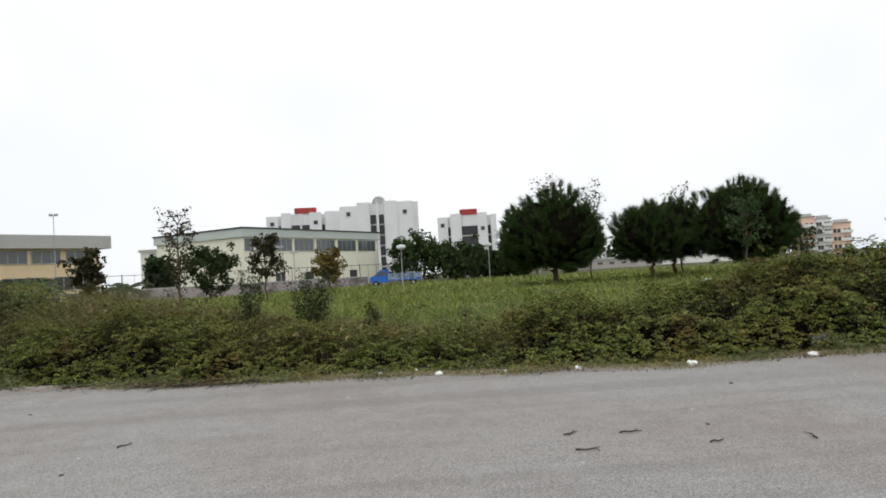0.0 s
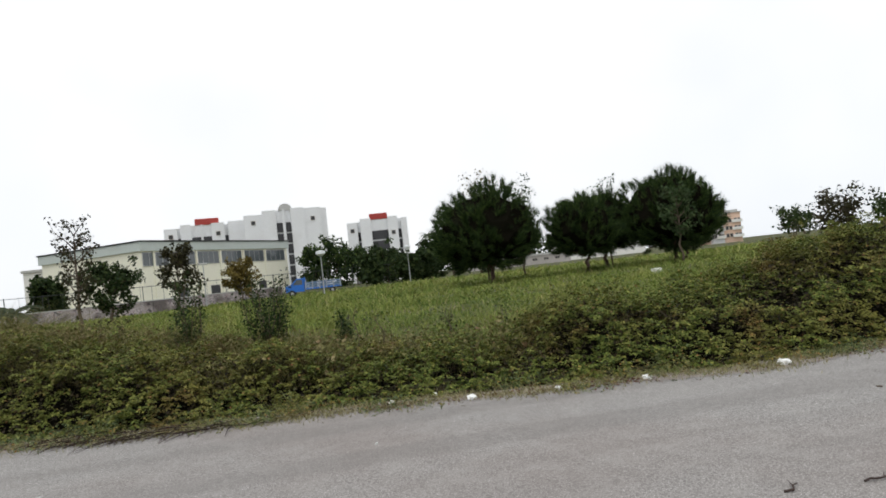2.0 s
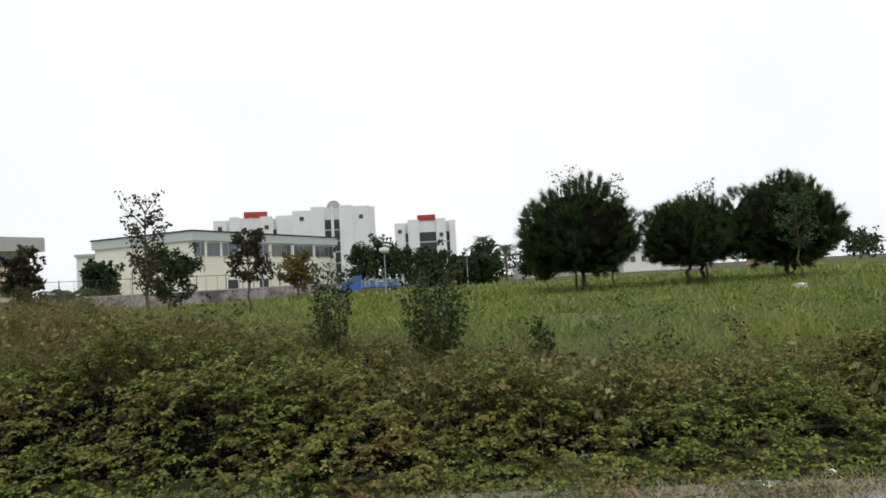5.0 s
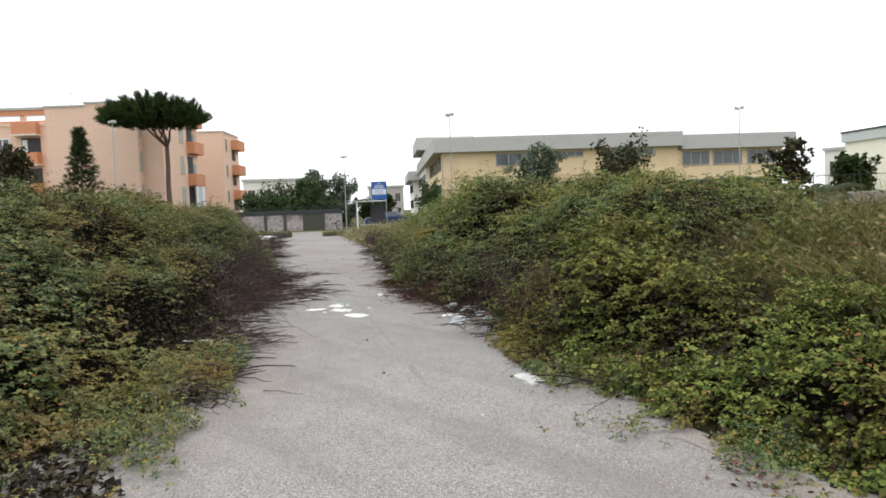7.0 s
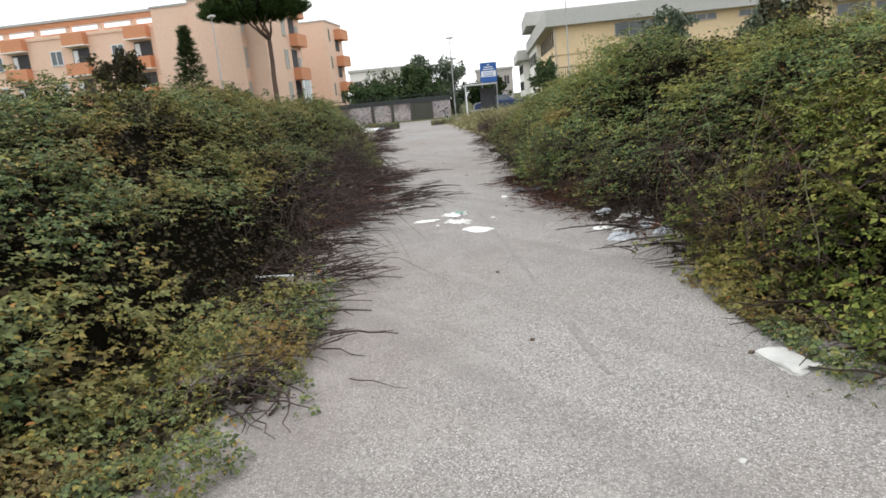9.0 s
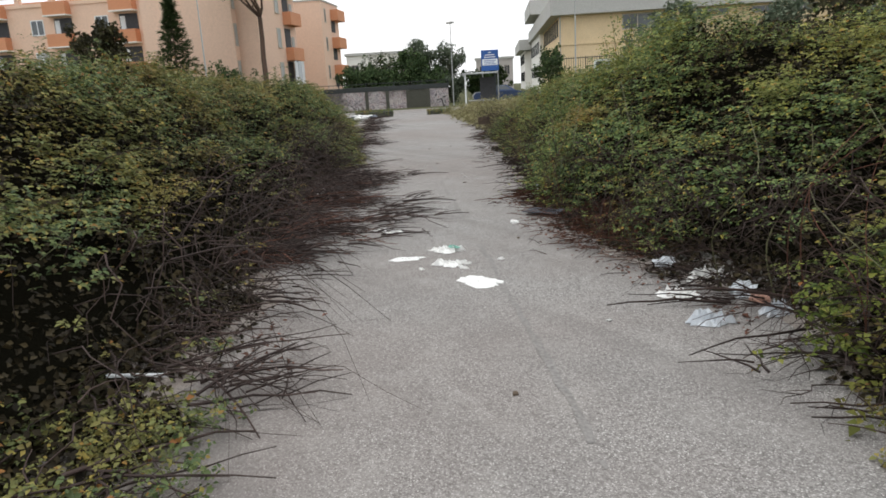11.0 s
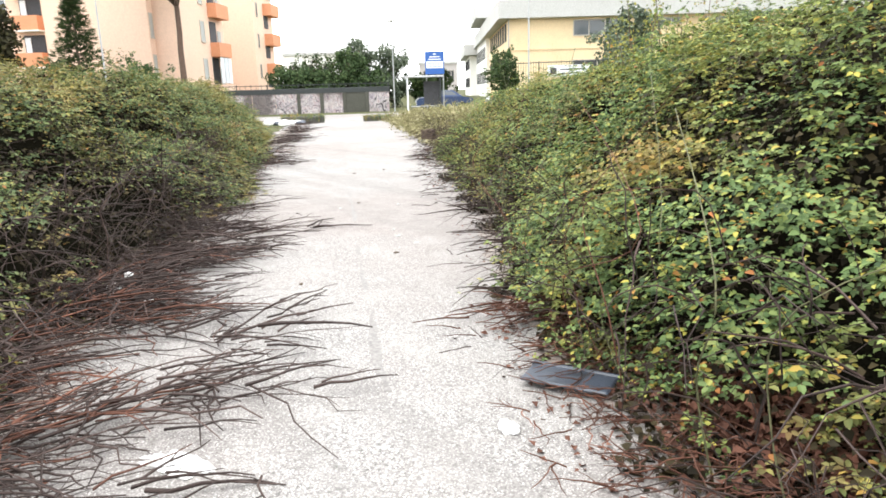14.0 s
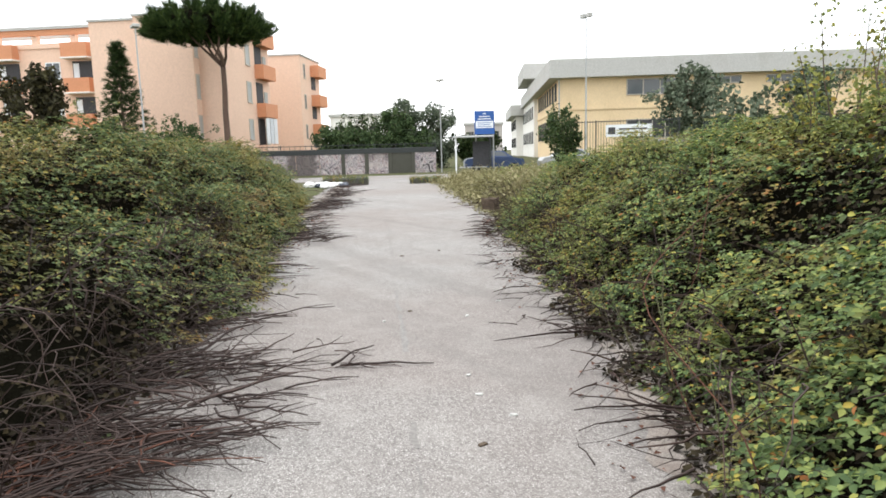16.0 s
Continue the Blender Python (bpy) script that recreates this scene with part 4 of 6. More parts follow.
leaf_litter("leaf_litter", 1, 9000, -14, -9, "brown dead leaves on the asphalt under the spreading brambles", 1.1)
leaf_litter("leaf_litter", -1, 30000, -9.5, 4, "shade-darkened dead leaves on the ground under the dusty thicket")


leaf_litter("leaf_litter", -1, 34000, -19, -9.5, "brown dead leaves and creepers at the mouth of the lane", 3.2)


def leaf_heap():
    """Fallen rust-red leaves under the thicket's edge."""
    k = 6000
    s, n = rng.normal(-3.5, 0.5, k), rng.normal(1.5, 0.24, k)
    z = np.clip(0.22 * np.exp(-((s + 3.5) / 0.8) ** 2) * step((n - 0.7) / 0.6) * rng.uniform(0, 1, k) + 0.01, 0.008, 0.3)
    q = A + s[:, None] * D + n[:, None] * N
    v, f = leaflets(np.column_stack([q, z]), np.tile([0, 0, 1.0], (k, 1)), np.full(k, 0.05), 0.38, rng, 0.6)
    tagged(part("fallen_leaves", array_mesh("fallen_leaves", v, f), RUSTY), "heap of rust-red fallen leaves under the thicket", "dead leaves", kind="stuff")


leaf_heap()
hanging_canes("dead_canes", -1, 800, -8, 4, "bare dead canes in the hollow foot of the dusty thicket")
hanging_canes("dead_canes", 1, 450, -9.3, -4.3, "tangled bare dead canes in the dark hollow above the litter")
hanging_canes("dead_canes", 1, 800, -10, 12, "bare dead canes in the hollow foot of the tall thicket")


# ---- trees ----
def branch_points(p0, p1, bend, rng, seg=4):
    p0, p1 = np.asarray(p0, float), np.asarray(p1, float)
    out = [p0 + (p1 - p0) * i / seg for i in range(seg + 1)]
    for i in range(1, seg):
        out[i] = out[i] + rng.normal(0, bend, 3)
    return out


def leaf_cloud(centres, radius, per, size, rng, up=0.3, width=0.4):
    k = len(centres) * per
    d = unit(rng.normal(0, 1, (k, 3)))
    p = np.repeat(centres, per, 0) + d * (radius * rng.uniform(0.2, 1.0, k) ** 0.5)[:, None]
    return leaflets(p, d + np.array([0, 0, up]), np.full(k, size), width, rng, 0.7)


def tree(name, x, y, height, spread, mat, label, seed, leaves=2600, size=0.12, crown=0.35, limbs=14, radius=0.09, bark=None, clump=0.4, lift=0.0, category="tree"):
    """A broad-leaved tree: tapered trunk, limbs and many leaves in loose clumps."""
    r = np.random.default_rng(seed)
    z = float(ground_z(np.array(x * 1.0), np.array(y * 1.0)))
    t = thing(name, x, y, z, label, category)
    wood = Shape()
    trunk = branch_points((0, 0, -0.05), (r.normal(0, 0.1), r.normal(0, 0.1), height * 0.9), height * 0.012, r, 7)
    wood.tube(trunk, [radius * (1 - 0.11 * i) for i in range(8)], 7)
    ends = []
    for i in range(limbs):
        u = crown + (0.97 - crown) * (i + r.uniform(0, 1)) / limbs
        j = u / 0.9 * 7
        a = trunk[min(int(j), 7)]
        ang, reach = i * 2.4 + r.normal(0, 0.3), spread * (1 - 0.55 * abs((u - crown) / (1 - crown) - 0.4)) * r.uniform(0.65, 1.05)
        e = a + np.array([math.cos(ang) * reach, math.sin(ang) * reach, reach * r.uniform(0.35, 0.9) + lift])
        pts = branch_points(a, e, reach * 0.05, r)
        wood.tube(pts, [radius * 0.42 * (1 - 0.2 * k) for k in range(5)], 5)
        ends += [pts[2], pts[3], pts[4]]
        for k in range(3):
            e2 = pts[2 + k % 3] + r.normal(0, 0.3 * reach, 3) + np.array([0, 0, 0.15 * reach])
            wood.tube(branch_points(pts[2 + k % 3], e2, reach * 0.03, r, 2), [radius * 0.18, radius * 0.12, radius * 0.05], 4)
            ends.append(e2)
    local("trunk", wood, bark or BARK, t, smooth=True)
    c = np.array(ends)
    v, f = leaf_cloud(c, np.repeat(clump * spread * 0.55, len(c) * max(1, leaves // len(c))), max(1, leaves // len(c)), size, r)
    local("crown", array_mesh("crown", v, f), mat, t, kind="stuff")
    return t


def needle_clumps(centres, ways, length, per, rng, width=0.012):
    """Tufts of upright needles at the shoot tips."""
    k = len(centres) * per
    w = unit(np.repeat(ways, per, 0) + rng.normal(0, 0.42, (k, 3)))
    p = np.repeat(centres, per, 0) + rng.normal(0, 0.05, (k, 3))
    s = unit(np.cross(w, rng.normal(0, 1, (k, 3)))) * width
    ln = (length * rng.uniform(0.6, 1.3, k))[:, None]
    v = np.stack([p - s, p + s, p + w * ln + s * 0.4, p + w * ln - s * 0.4], 1).reshape(-1, 3)
    q = np.arange(0, len(v), 4)[:, None]
    return v, np.concatenate([q + np.array([[0, 1, 2]]), q + np.array([[0, 2, 3]])])


def pine(x, y, height, spread, low, label, seed, tufts=1300, needle=0.3, per=22, flat=False, radius=0.15, lean=(0.0, 0.0)):
    """A stone pine: forked trunk and a crown of upright needle tufts; flat: an umbrella."""
    r = np.random.default_rng(seed)
    z = float(ground_z(np.array(x * 1.0), np.array(y * 1.0)))
    t = thing("pine_tree", x, y, z, label, "tree", group="pines")
    mid, half = (height + low) / 2, (height - low) / 2
    wood = Shape()
    fk = np.array([r.normal(0, 0.12), r.normal(0, 0.12), low + (height - low) * (0.05 if not flat else -0.3)])
    wood.tube(branch_points((0, 0, -0.05), fk, 0.06, r, 5), [radius * (1 - 0.06 * i) for i in range(6)], 9)
    k = tufts // 6
    d = unit(r.normal(0, 1, (k, 3)))
    floor = -0.15 if flat else -0.78
    d[:, 2] = np.where(d[:, 2] < floor, floor - 0.15 * r.uniform(0, 1, k), d[:, 2])
    rad = r.uniform(0.75, 1.06, k) * (1 + (0.05 if flat else 0.14) * np.sin(d[:, 0] * 5 + seed) * np.cos(d[:, 1] * 4 + seed))
    if not flat:
        mid = low + 0.4 * (height - low)
    rise = np.where(d[:, 2] > 0, height - mid, mid - low)
    tip = np.column_stack([lean[0] + d[:, 0] * spread * rad, lean[1] + d[:, 1] * spread * rad, mid + d[:, 2] * rise * rad])
    way = unit(d * 0.85 + np.array([0, 0, 0.6]) + r.normal(0, 0.15, (k, 3)))
    # each shoot carries six whorls, the last one at its tip
    c = np.concatenate([tip - way * (0.34 * needle * q) + r.normal(0, 0.03, (k, 3)) for q in range(6)])
    ways = np.tile(way, (6, 1))
    for i in range(6 if flat else 10):
        ang = i * 2.4
        reach = spread * (r.uniform(0.25, 0.55) if flat else r.uniform(0.5, 0.85))
        e = np.array([lean[0] + math.cos(ang) * reach, lean[1] + math.sin(ang) * reach, (low + half * r.uniform(0.2, 0.9)) if not flat else low + half * 0.9])
        wood.tube(branch_points(fk, e, 0.12, r), [radius * 0.5 * (1 - 0.18 * j) for j in range(5)], 6)
    local("trunk", wood, PINEBARK, t, smooth=True)
    v, f = needle_clumps(c, ways, needle, per, r, 0.02 * needle / 0.42)
    local("crown", array_mesh("crown", v, f), NEEDLE, t, kind="stuff")
    # near-black lump fills the crown in place of its inner shade
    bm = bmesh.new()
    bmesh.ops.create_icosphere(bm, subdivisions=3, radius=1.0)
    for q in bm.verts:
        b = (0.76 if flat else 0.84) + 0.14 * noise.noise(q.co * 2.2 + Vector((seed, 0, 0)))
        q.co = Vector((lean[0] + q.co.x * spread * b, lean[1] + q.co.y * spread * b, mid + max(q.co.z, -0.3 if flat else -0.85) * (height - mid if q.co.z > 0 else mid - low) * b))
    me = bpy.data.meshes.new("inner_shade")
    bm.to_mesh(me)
    local("inner_shade", me, CORE, t, "near-black ball standing in for shade inside the crown")
    return t


pine(10.9, 39.8, 5.9, 3.3, 0.8, "round dark green pine with a short leaning trunk", 1, 4200, per=14)
tree("sparse_tree", 11.3, 42.2, 6.3, 1.7, AUTUMN, "sparse thin tree rising behind the round pine", 2, 420, 0.16, 0.45, 18, 0.07, lift=0.7)
tree("sparse_tree", 14.4, 44.0, 5.7, 1.3, GARDEN, "thin tree with sparse upright branches between the pines", 21, 800, 0.16, 0.35, 20, 0.07, lift=0.8)
pine(17.2, 40.5, 4.9, 2.3, 1.1, "dark green pine with an irregular crown", 3, 1900, per=14)
pine(20.4, 44.4, 5.5, 2.7, 1.1, "dark green pine with a ragged top", 4, 2100, per=14)
tree("sparse_tree", 21.6, 46.0, 5.8, 1.0, GARDEN, "thin upright tree behind the dark pines", 22, 500, 0.16, 0.4, 14, 0.07, lift=0.8)
pine(23.4, 40.4, 6.0, 3.3, 0.8, "large round dark green pine in the field", 5, 4000, per=14)
tree("young_tree", 22.0, 37.2, 4.3, 1.0, GARDEN, "slim yellow-green young tree before the large pine", 23, 1500, 0.15, 0.4, 16, 0.07, lift=0.3)
pine(26.0, 43.5, 5.0, 2.6, 0.9, "dark pine with low hanging branches", 6, 1600, per=14)
pine(-63.3, 26.0, 12.0, 4.25, 8.7, "tall umbrella pine with a forked reddish trunk", 7, 2500, 0.42, 16, True, 0.24, (-0.2, -0.7))
tree("young_tree", -8.9, 29.4, 4.6, 0.8, RUSSET, "thin young tree with sparse dark leaves", 11, 800, 0.13, 0.3, 22, 0.08, lift=0.2)
tree("young_tree", -6.3, 36.0, 3.9, 1.0, RUSSET, "young tree with russet leaves on a thin trunk", 12, 1500, 0.17, 0.4, 14, 0.07)
tree("young_tree", -17.2, 38.6, 3.7, 1.0, RUSSET, "dark russet young tree in the field", 13, 1900, 0.2, 0.2, 14, 0.07)
tree("round_tree", -13.9, 52.0, 3.9, 1.7, FOLIAGE, "dark green round tree beside the hall", 14, 3200, 0.24, 0.2, 16, 0.12)
tree("autumn_tree", -6.9, 71.5, 3.8, 1.6, AUTUMN, "yellow-brown autumn tree before the hall", 15, 2600, 0.26, 0.3, 14, 0.1)
tree("young_tree", -17.3, 25.6, 2.75, 1.0, RUSSET, "dark bushy sapling rising behind the thicket", 16, 1500, 0.13, 0.3, 18, 0.06, lift=0.3)
tree("olive_tree", -49.7, 57.8, 6.4, 2.4, OLIVE, "grey-green olive tree before the school", 17, 4200, 0.3, 0.3, 18, 0.16)
tree("olive_tree", -43.0, 63.0, 6.0, 2.2, OLIVE, "grey-green olive tree near the school windows", 18, 3600, 0.3, 0.3, 18, 0.16)
tree("shrub", 31.4, 35.3, 2.6, 1.6, RUSSET, "dark open shrub beyond the hedge", 19, 1500, 0.2, 0.25, 18, 0.08)
tree("dark_tree", -66.6, 14.6, 7.2, 2.0, RUSSET, "dark brownish broad tree before the apartment house", 20, 4200, 0.3, 0.3, 18, 0.2)
tree("shrub", -66.5, 23.6, 3.5, 1.7, GARDEN, "low green shrub beside the umbrella pine", 24, 2400, 0.2, 0.1, 18, 0.08)
tree("shrub", -67.0, 18.2, 3.7, 1.6, GARDEN, "low green shrub before the apartment house", 25, 2200, 0.2, 0.1, 18, 0.08)
tree("shrub", -40.6, 36.6, 2.9, 0.9, GARDEN, "leafy green shrub beside the reeds", 26, 1800, 0.16, 0.1, 18, 0.06, lift=0.2)
for i, (x, y) in enumerate(((-66.0, 48.6), (-66.4, 50.6))):
    tree("garden_tree", x, y, 2.3 + 0.2 * i, 1.3, FOLIAGE, "dark tree behind the bus shelter", 90 + i, 3600, 0.24, 0.04, 20, 0.12)
for i, (x, y, h, sp, lv) in enumerate(((-69.6, 35.2, 3.1, 1.7, 2600), (-70.0, 37.0, 3.6, 1.5, 1400), (-71.5, 39.2, 4.6, 1.7, 900), (-69.0, 40.8, 4.9, 1.9, 3600), (-70.0, 43.2, 5.5, 2.2, 4200), (-68.0, 45.0, 4.7, 1.8, 3200), (-69.0, 38.6, 2.6, 1.8, 2600), (-68.4, 42.2, 2.8, 2.0, 3000))):
    tree("garden_tree", x + 0.6, y + 1.2, h, sp, OLIVE if i in (4, 5) else FOLIAGE if i == 2 else GARDEN, "dense grey-green tree behind the graffiti wall" if i in (4, 5) else "bare-topped dark tree behind the graffiti wall" if i == 2 else "dense green tree behind the graffiti wall", 30 + i, int(lv * 1.9), 0.2, 0.04, 24, 0.12)
for i, (x, y, h, sp) in enumerate(((0.5, 150, 8.5, 3.6), (5.0, 146, 8.8, 4), (9.5, 150, 7.6, 4), (14, 130, 5.5, 3.4), (22, 122, 6.0, 2.6), (28, 112, 5.0, 2.6), (8.0, 92, 3.4, 1.8), (13.5, 96, 3.2, 1.8), (17.0, 100, 3.4, 1.8), (-35, 100, 5.0, 2.4))):
    tree("park_tree", x, y, h, sp, NEEDLE if i < 3 else FOLIAGE, "dark green tree before the white towers", 50 + i, 2600, 0.55, 0.08, 18, 0.18)
for i in range(26):
    a = 46 + i * 9
    tree("distant_tree", a, 230 + 14 * math.sin(i * 2.1) - i * 3, 5 + 3 * abs(math.sin(i * 1.7)), 5, FOLIAGE, "distant dark green tree on the horizon", 80 + i, 300, 1.1, 0.1, 10, 0.2)


def fir(x, y, height, seed):
    r = np.random.default_rng(seed)
    t = thing("fir_tree", x, y, 0, "narrow dark fir tree before the apartment house", "tree")
    wood = Shape().tube([(0, 0, 0), (0.05, 0, height * 0.5), (0, 0.05, height)], [0.13, 0.08, 0.02], 7)
    c, w = [], []
    for i in range(120):
        u = 0.1 + 0.88 * i / 120
        reach = (1 - u) ** 1.2 * height * 0.32 * r.uniform(0.55, 1.3) + 0.1
        a = i * 2.4
        e = np.array([math.cos(a) * reach, math.sin(a) * reach, u * height + reach * 0.15])
        wood.tube([(0, 0, u * height), e], [0.03, 0.008], 4)
        for k in range(7):
            c.append(np.array([0, 0, u * height]) + (e - np.array([0, 0, u * height])) * (0.25 + 0.12 * k))
            w.append([math.cos(a), math.sin(a), 0.2])
    local("trunk", wood, BARK, t)
    v, f = needle_clumps(np.array(c) + r.normal(0, 0.1, (len(c), 3)), np.array(w), 0.3, 14, r, 0.022)
    local("crown", array_mesh("crown", v, f), FOLIAGE, t, kind="stuff")


fir(-64.8, 19.6, 9.3, 9)


def sapling(x, y, height, spread, mat, label, seed, stems=9, leaves=1400, size=0.06):
    """A many-stemmed bush of upright shoots set with leaves."""
    r = np.random.default_rng(seed)
    z = float(ground_z(np.array(x * 1.0), np.array(y * 1.0)))
    t = thing("bush", x, y, z, label, "bush")
    c = []
    for i in range(stems):
        a = i * 2.4
        e = np.array([math.cos(a) * spread * r.uniform(0.2, 1), math.sin(a) * spread * r.uniform(0.2, 1), height * r.uniform(0.6, 1.0)])
        pts = branch_points((math.cos(a) * 0.05, math.sin(a) * 0.05, -0.02), e, 0.05, r, 5)
        local("stem", Shape().tube(pts, [0.014, 0.012, 0.01, 0.008, 0.006, 0.003], 5), BARK, t)
        c += [pts[j] + (pts[j + 1] - pts[j]) * u for j in range(1, 5) for u in (0.2, 0.6, 1.0)]
    c = np.array(c)
    per = max(1, leaves // len(c))
    v, f = leaf_cloud(c, np.full(len(c) * per, 0.13), per, size, r, 0.5)
    local("leaves", array_mesh("leaves", v, f), mat, t, kind="stuff")


sapling(-1.9, 12.9, 2.0, 0.4, FOLIAGE, "upright dark green bush in the dry weeds", 61, 12, 1500, 0.05)
sapling(-0.5, 12.9, 1.95, 0.55, FOLIAGE, "dense upright dark green bush at the meadow edge", 62, 20, 2800, 0.05)
sapling(0.85, 12.6, 0.95, 0.12, FOLIAGE, "slim dark green shoot in the meadow", 63, 5, 700)
sapling(1.05, 10.3, 1.3, 0.1, RUSSET, "thin bare brown stalk in the hedge", 64, 2, 70)
sapling(1.35, 11.0, 1.0, 0.25, WEED, "thin dry stalks in the hedge", 65, 3, 100)
sapling(2.95, 13.3, 0.75, 0.1, RUSSET, "thin dark stalk in the meadow", 71, 2, 60)
sapling(4.1, 13.4, 0.8, 0.08, FOLIAGE, "thin green stalk in the meadow", 72, 2, 60)
sapling(1.6, 11.8, 0.7, 0.12, WEED, "dry bent stalks at the hedge", 73, 3, 70)
sapling(-3.9, 14.4, 1.5, 0.7, RUSSET, "dry brownish bush in the weeds", 74, 12, 900)
sapling(-6.2, 15.0, 1.6, 0.9, WEED, "dead brown bush above the hedge", 75, 14, 900)
sapling(-22.6, 24.6, 2.9, 0.9, OLIVE, "pale green leafy shrub above the thicket", 66, 14, 2200, 0.11)
sapling(-35.0, 31.6, 3.2, 0.9, FOLIAGE, "green leafy shrub beside the lane", 67, 14, 2000, 0.12)
sapling(-17.7, 18.7, 2.75, 0.75, BRAMBLE, "tall leafy shoots rising from the thicket", 68, 18, 3600, 0.042)
sapling(-16.9, 18.2, 2.6, 0.6, BRAMBLE, "leafy bramble shoots above the thicket top", 69, 16, 2600, 0.042)


# ---- buildings ----
def window(parent, x0, x1, y, z0, z1, bars=2, axis="x", pane_mat=None, out=-1.0, deep=0.06, frame_mat=None):
    """A window in a wall that runs along x (at y) or along y (at x = y's value): frame ring, bars and panes."""
    fr, gl = Shape(), Shape()
    w = 0.09

    def bar(a0, a1, b0, b1, q0, q1, shape):
        lo, hi = sorted((y + out * q0, y + out * q1))
        if axis == "x":
            shape.box(a0, a1, lo, hi, b0, b1)
        else:
            shape.box(lo, hi, a0, a1, b0, b1)
    bar(x0, x1, z0, z0 + w, 0.0, deep + 0.06, fr)
    bar(x0, x1, z1 - w, z1, 0.0, deep, fr)
    bar(x0, x0 + w, z0 + w, z1 - w, 0.0, deep, fr)
    bar(x1 - w, x1, z0 + w, z1 - w, 0.0, deep, fr)
    for i in range(1, bars):
        c = x0 + (x1 - x0) * i / bars
        bar(c - w / 2, c + w / 2, z0 + w, z1 - w, 0.0, deep * 0.9, fr)
    bar(x0 + w, x1 - w, z0 + w, z1 - w, 0.004, 0.02, gl)
    win = local("window", fr, frame_mat or FRAME, parent)
    pane = new("pane", gl.mesh("pane"))
    pane.data.materials.append(pane_mat or GLASS)
    pane.parent = win
    return win


def school():
    t = thing("school_building", -63.0, 55.5, 0, "two-storey ochre school with a deep grey concrete roof edge", "school", math.degrees(math.atan2(0.81, 0.59)))
    local("wall", Shape().box(1.0, 29.0, 1.0, 26.0, -0.3, 7.9).box(29.0, 42.0, 1.4, 16.0, -0.3, 7.5), OCHRE, t, "ochre rendered wall")
    local("wall", Shape().box(0.5, 20.0, 26.0, 50.0, -0.3, 7.9).box(-0.6, 20.0, 50.0, 72.0, -0.3, 6.8), WHITEWALL, t, "off-white rendered wall")
    roof = Shape().box(0, 29.2, 0, 48, 7.9, 9.6, None, 0.08).box(29.2, 43.2, 0.3, 17, 7.5, 9.2, None, 0.08).box(-1.6, 20.5, 48, 73, 6.9, 8.6, None, 0.08)
    local("stair_tower", Shape().box(0.6, 7.0, 27.0, 40.0, 9.62, 10.5).box(-0.8, 8.0, 26.0, 42.0, 10.5, 12.4, None, 0.08), CONCRETE, t, "grey concrete stair tower")
    local("roof", roof, CONCRETE, t, "weathered grey concrete roof edge")
    for x0, x1, b in ((7.2, 11.8, 3), (13.6, 17.6, 4), (19.8, 22.4, 2), (23.4, 26.0, 2)):
        window(t, x0, x1, 1.0, 6.2 if x0 < 10 else 7.0, 7.7, b)
    for x0, x1, b in ((29.6, 33.0, 3), (33.4, 37.0, 3), (37.6, 41.2, 3)):
        window(t, x0, x1, 1.4, 5.6, 7.3, b)
    for x0, x1 in ((7.2, 12.0), (14, 19), (21, 27), (30, 35), (36, 41)):
        window(t, x0, x1, 1.0 if x0 < 29 else 1.4, 2.2, 4.0, 4, pane_mat=DARK)
    for i in range(8):
        y = 3.0 + i * 2.8
        window(t, y, y + 1.5, 1.0, 6.0, 7.7, 2, "y", DARK, frame_mat=DARKSTEEL)
        window(t, y, y + 1.9, 1.0, 2.4, 4.4, 2, "y", DARK, frame_mat=DARKSTEEL)
    for i in range(7):
        y = 27.5 + i * 3.2
        window(t, y, y + 1.5, 0.5, 5.4, 7.0, 2, "y", DARK, frame_mat=DARKSTEEL)
        window(t, y, y + 1.5, 0.5, 2.2, 3.8, 2, "y", DARK, frame_mat=DARKSTEEL)
    for i in range(6):
        y = 51.5 + i * 3.2
        window(t, y, y + 1.6, -0.6, 4.8, 6.4, 2, "y", DARK, frame_mat=DARKSTEEL)
        window(t, y, y + 1.6, -0.6, 1.8, 3.4, 2, "y", DARK, frame_mat=DARKSTEEL)
    local("string_course", Shape().box(0.9, 28.9, 0.9, 25.9, 5.0, 5.25), OCHRE, t)
    local("downpipe", Shape().tube([(1.0, 0.9, 0), (1.0, 0.9, 7.9)], 0.06, 8), STEEL, t, "grey downpipe")


def hall():
    t = thing("sports_hall", -26.5, 116.0, 0, "cream sports hall with a grey-green roof band and strip windows", "hall", math.degrees(math.atan2(0.843, 0.538)))
    local("wall", Shape().box(0.4, 40.6, 0.4, 23, -0.3, 9.9), CREAM, t, "cream rendered wall")
    local("roof", Shape().box(0, 41, 0, 23.4, 9.9, 11.4, None, 0.05), SHEET, t, "grey-green sheet roof band")
    local("roof_edge", Shape().box(-0.15, 41.15, -0.15, 23.55, 11.4, 11.62), DARKSTEEL, t, "dark metal roof edge")
    for x0, x1, b in ((0.6, 6.4, 4), (6.9, 12.6, 4), (13.2, 18.8, 4), (19.6, 25.4, 4), (26.3, 32.4, 4), (33.2, 39.6, 4)):
        window(t, x0, x1, 0.4, 7.4, 9.7, b, pane_mat=GLASS, frame_mat=STEEL)
    for x0 in (8.0, 16.0, 30.0):
        local("door", Shape().box(x0, x0 + 2.4, 0.33, 0.42, 0.3, 3.4), DARK, t, "dark grey service door")
    for x in (3, 12.9, 19.2, 25.9, 32.8):
        local("pilaster", Shape().box(x - 0.2, x + 0.2, 0.2, 0.4, -0.3, 9.9), CREAM, t)


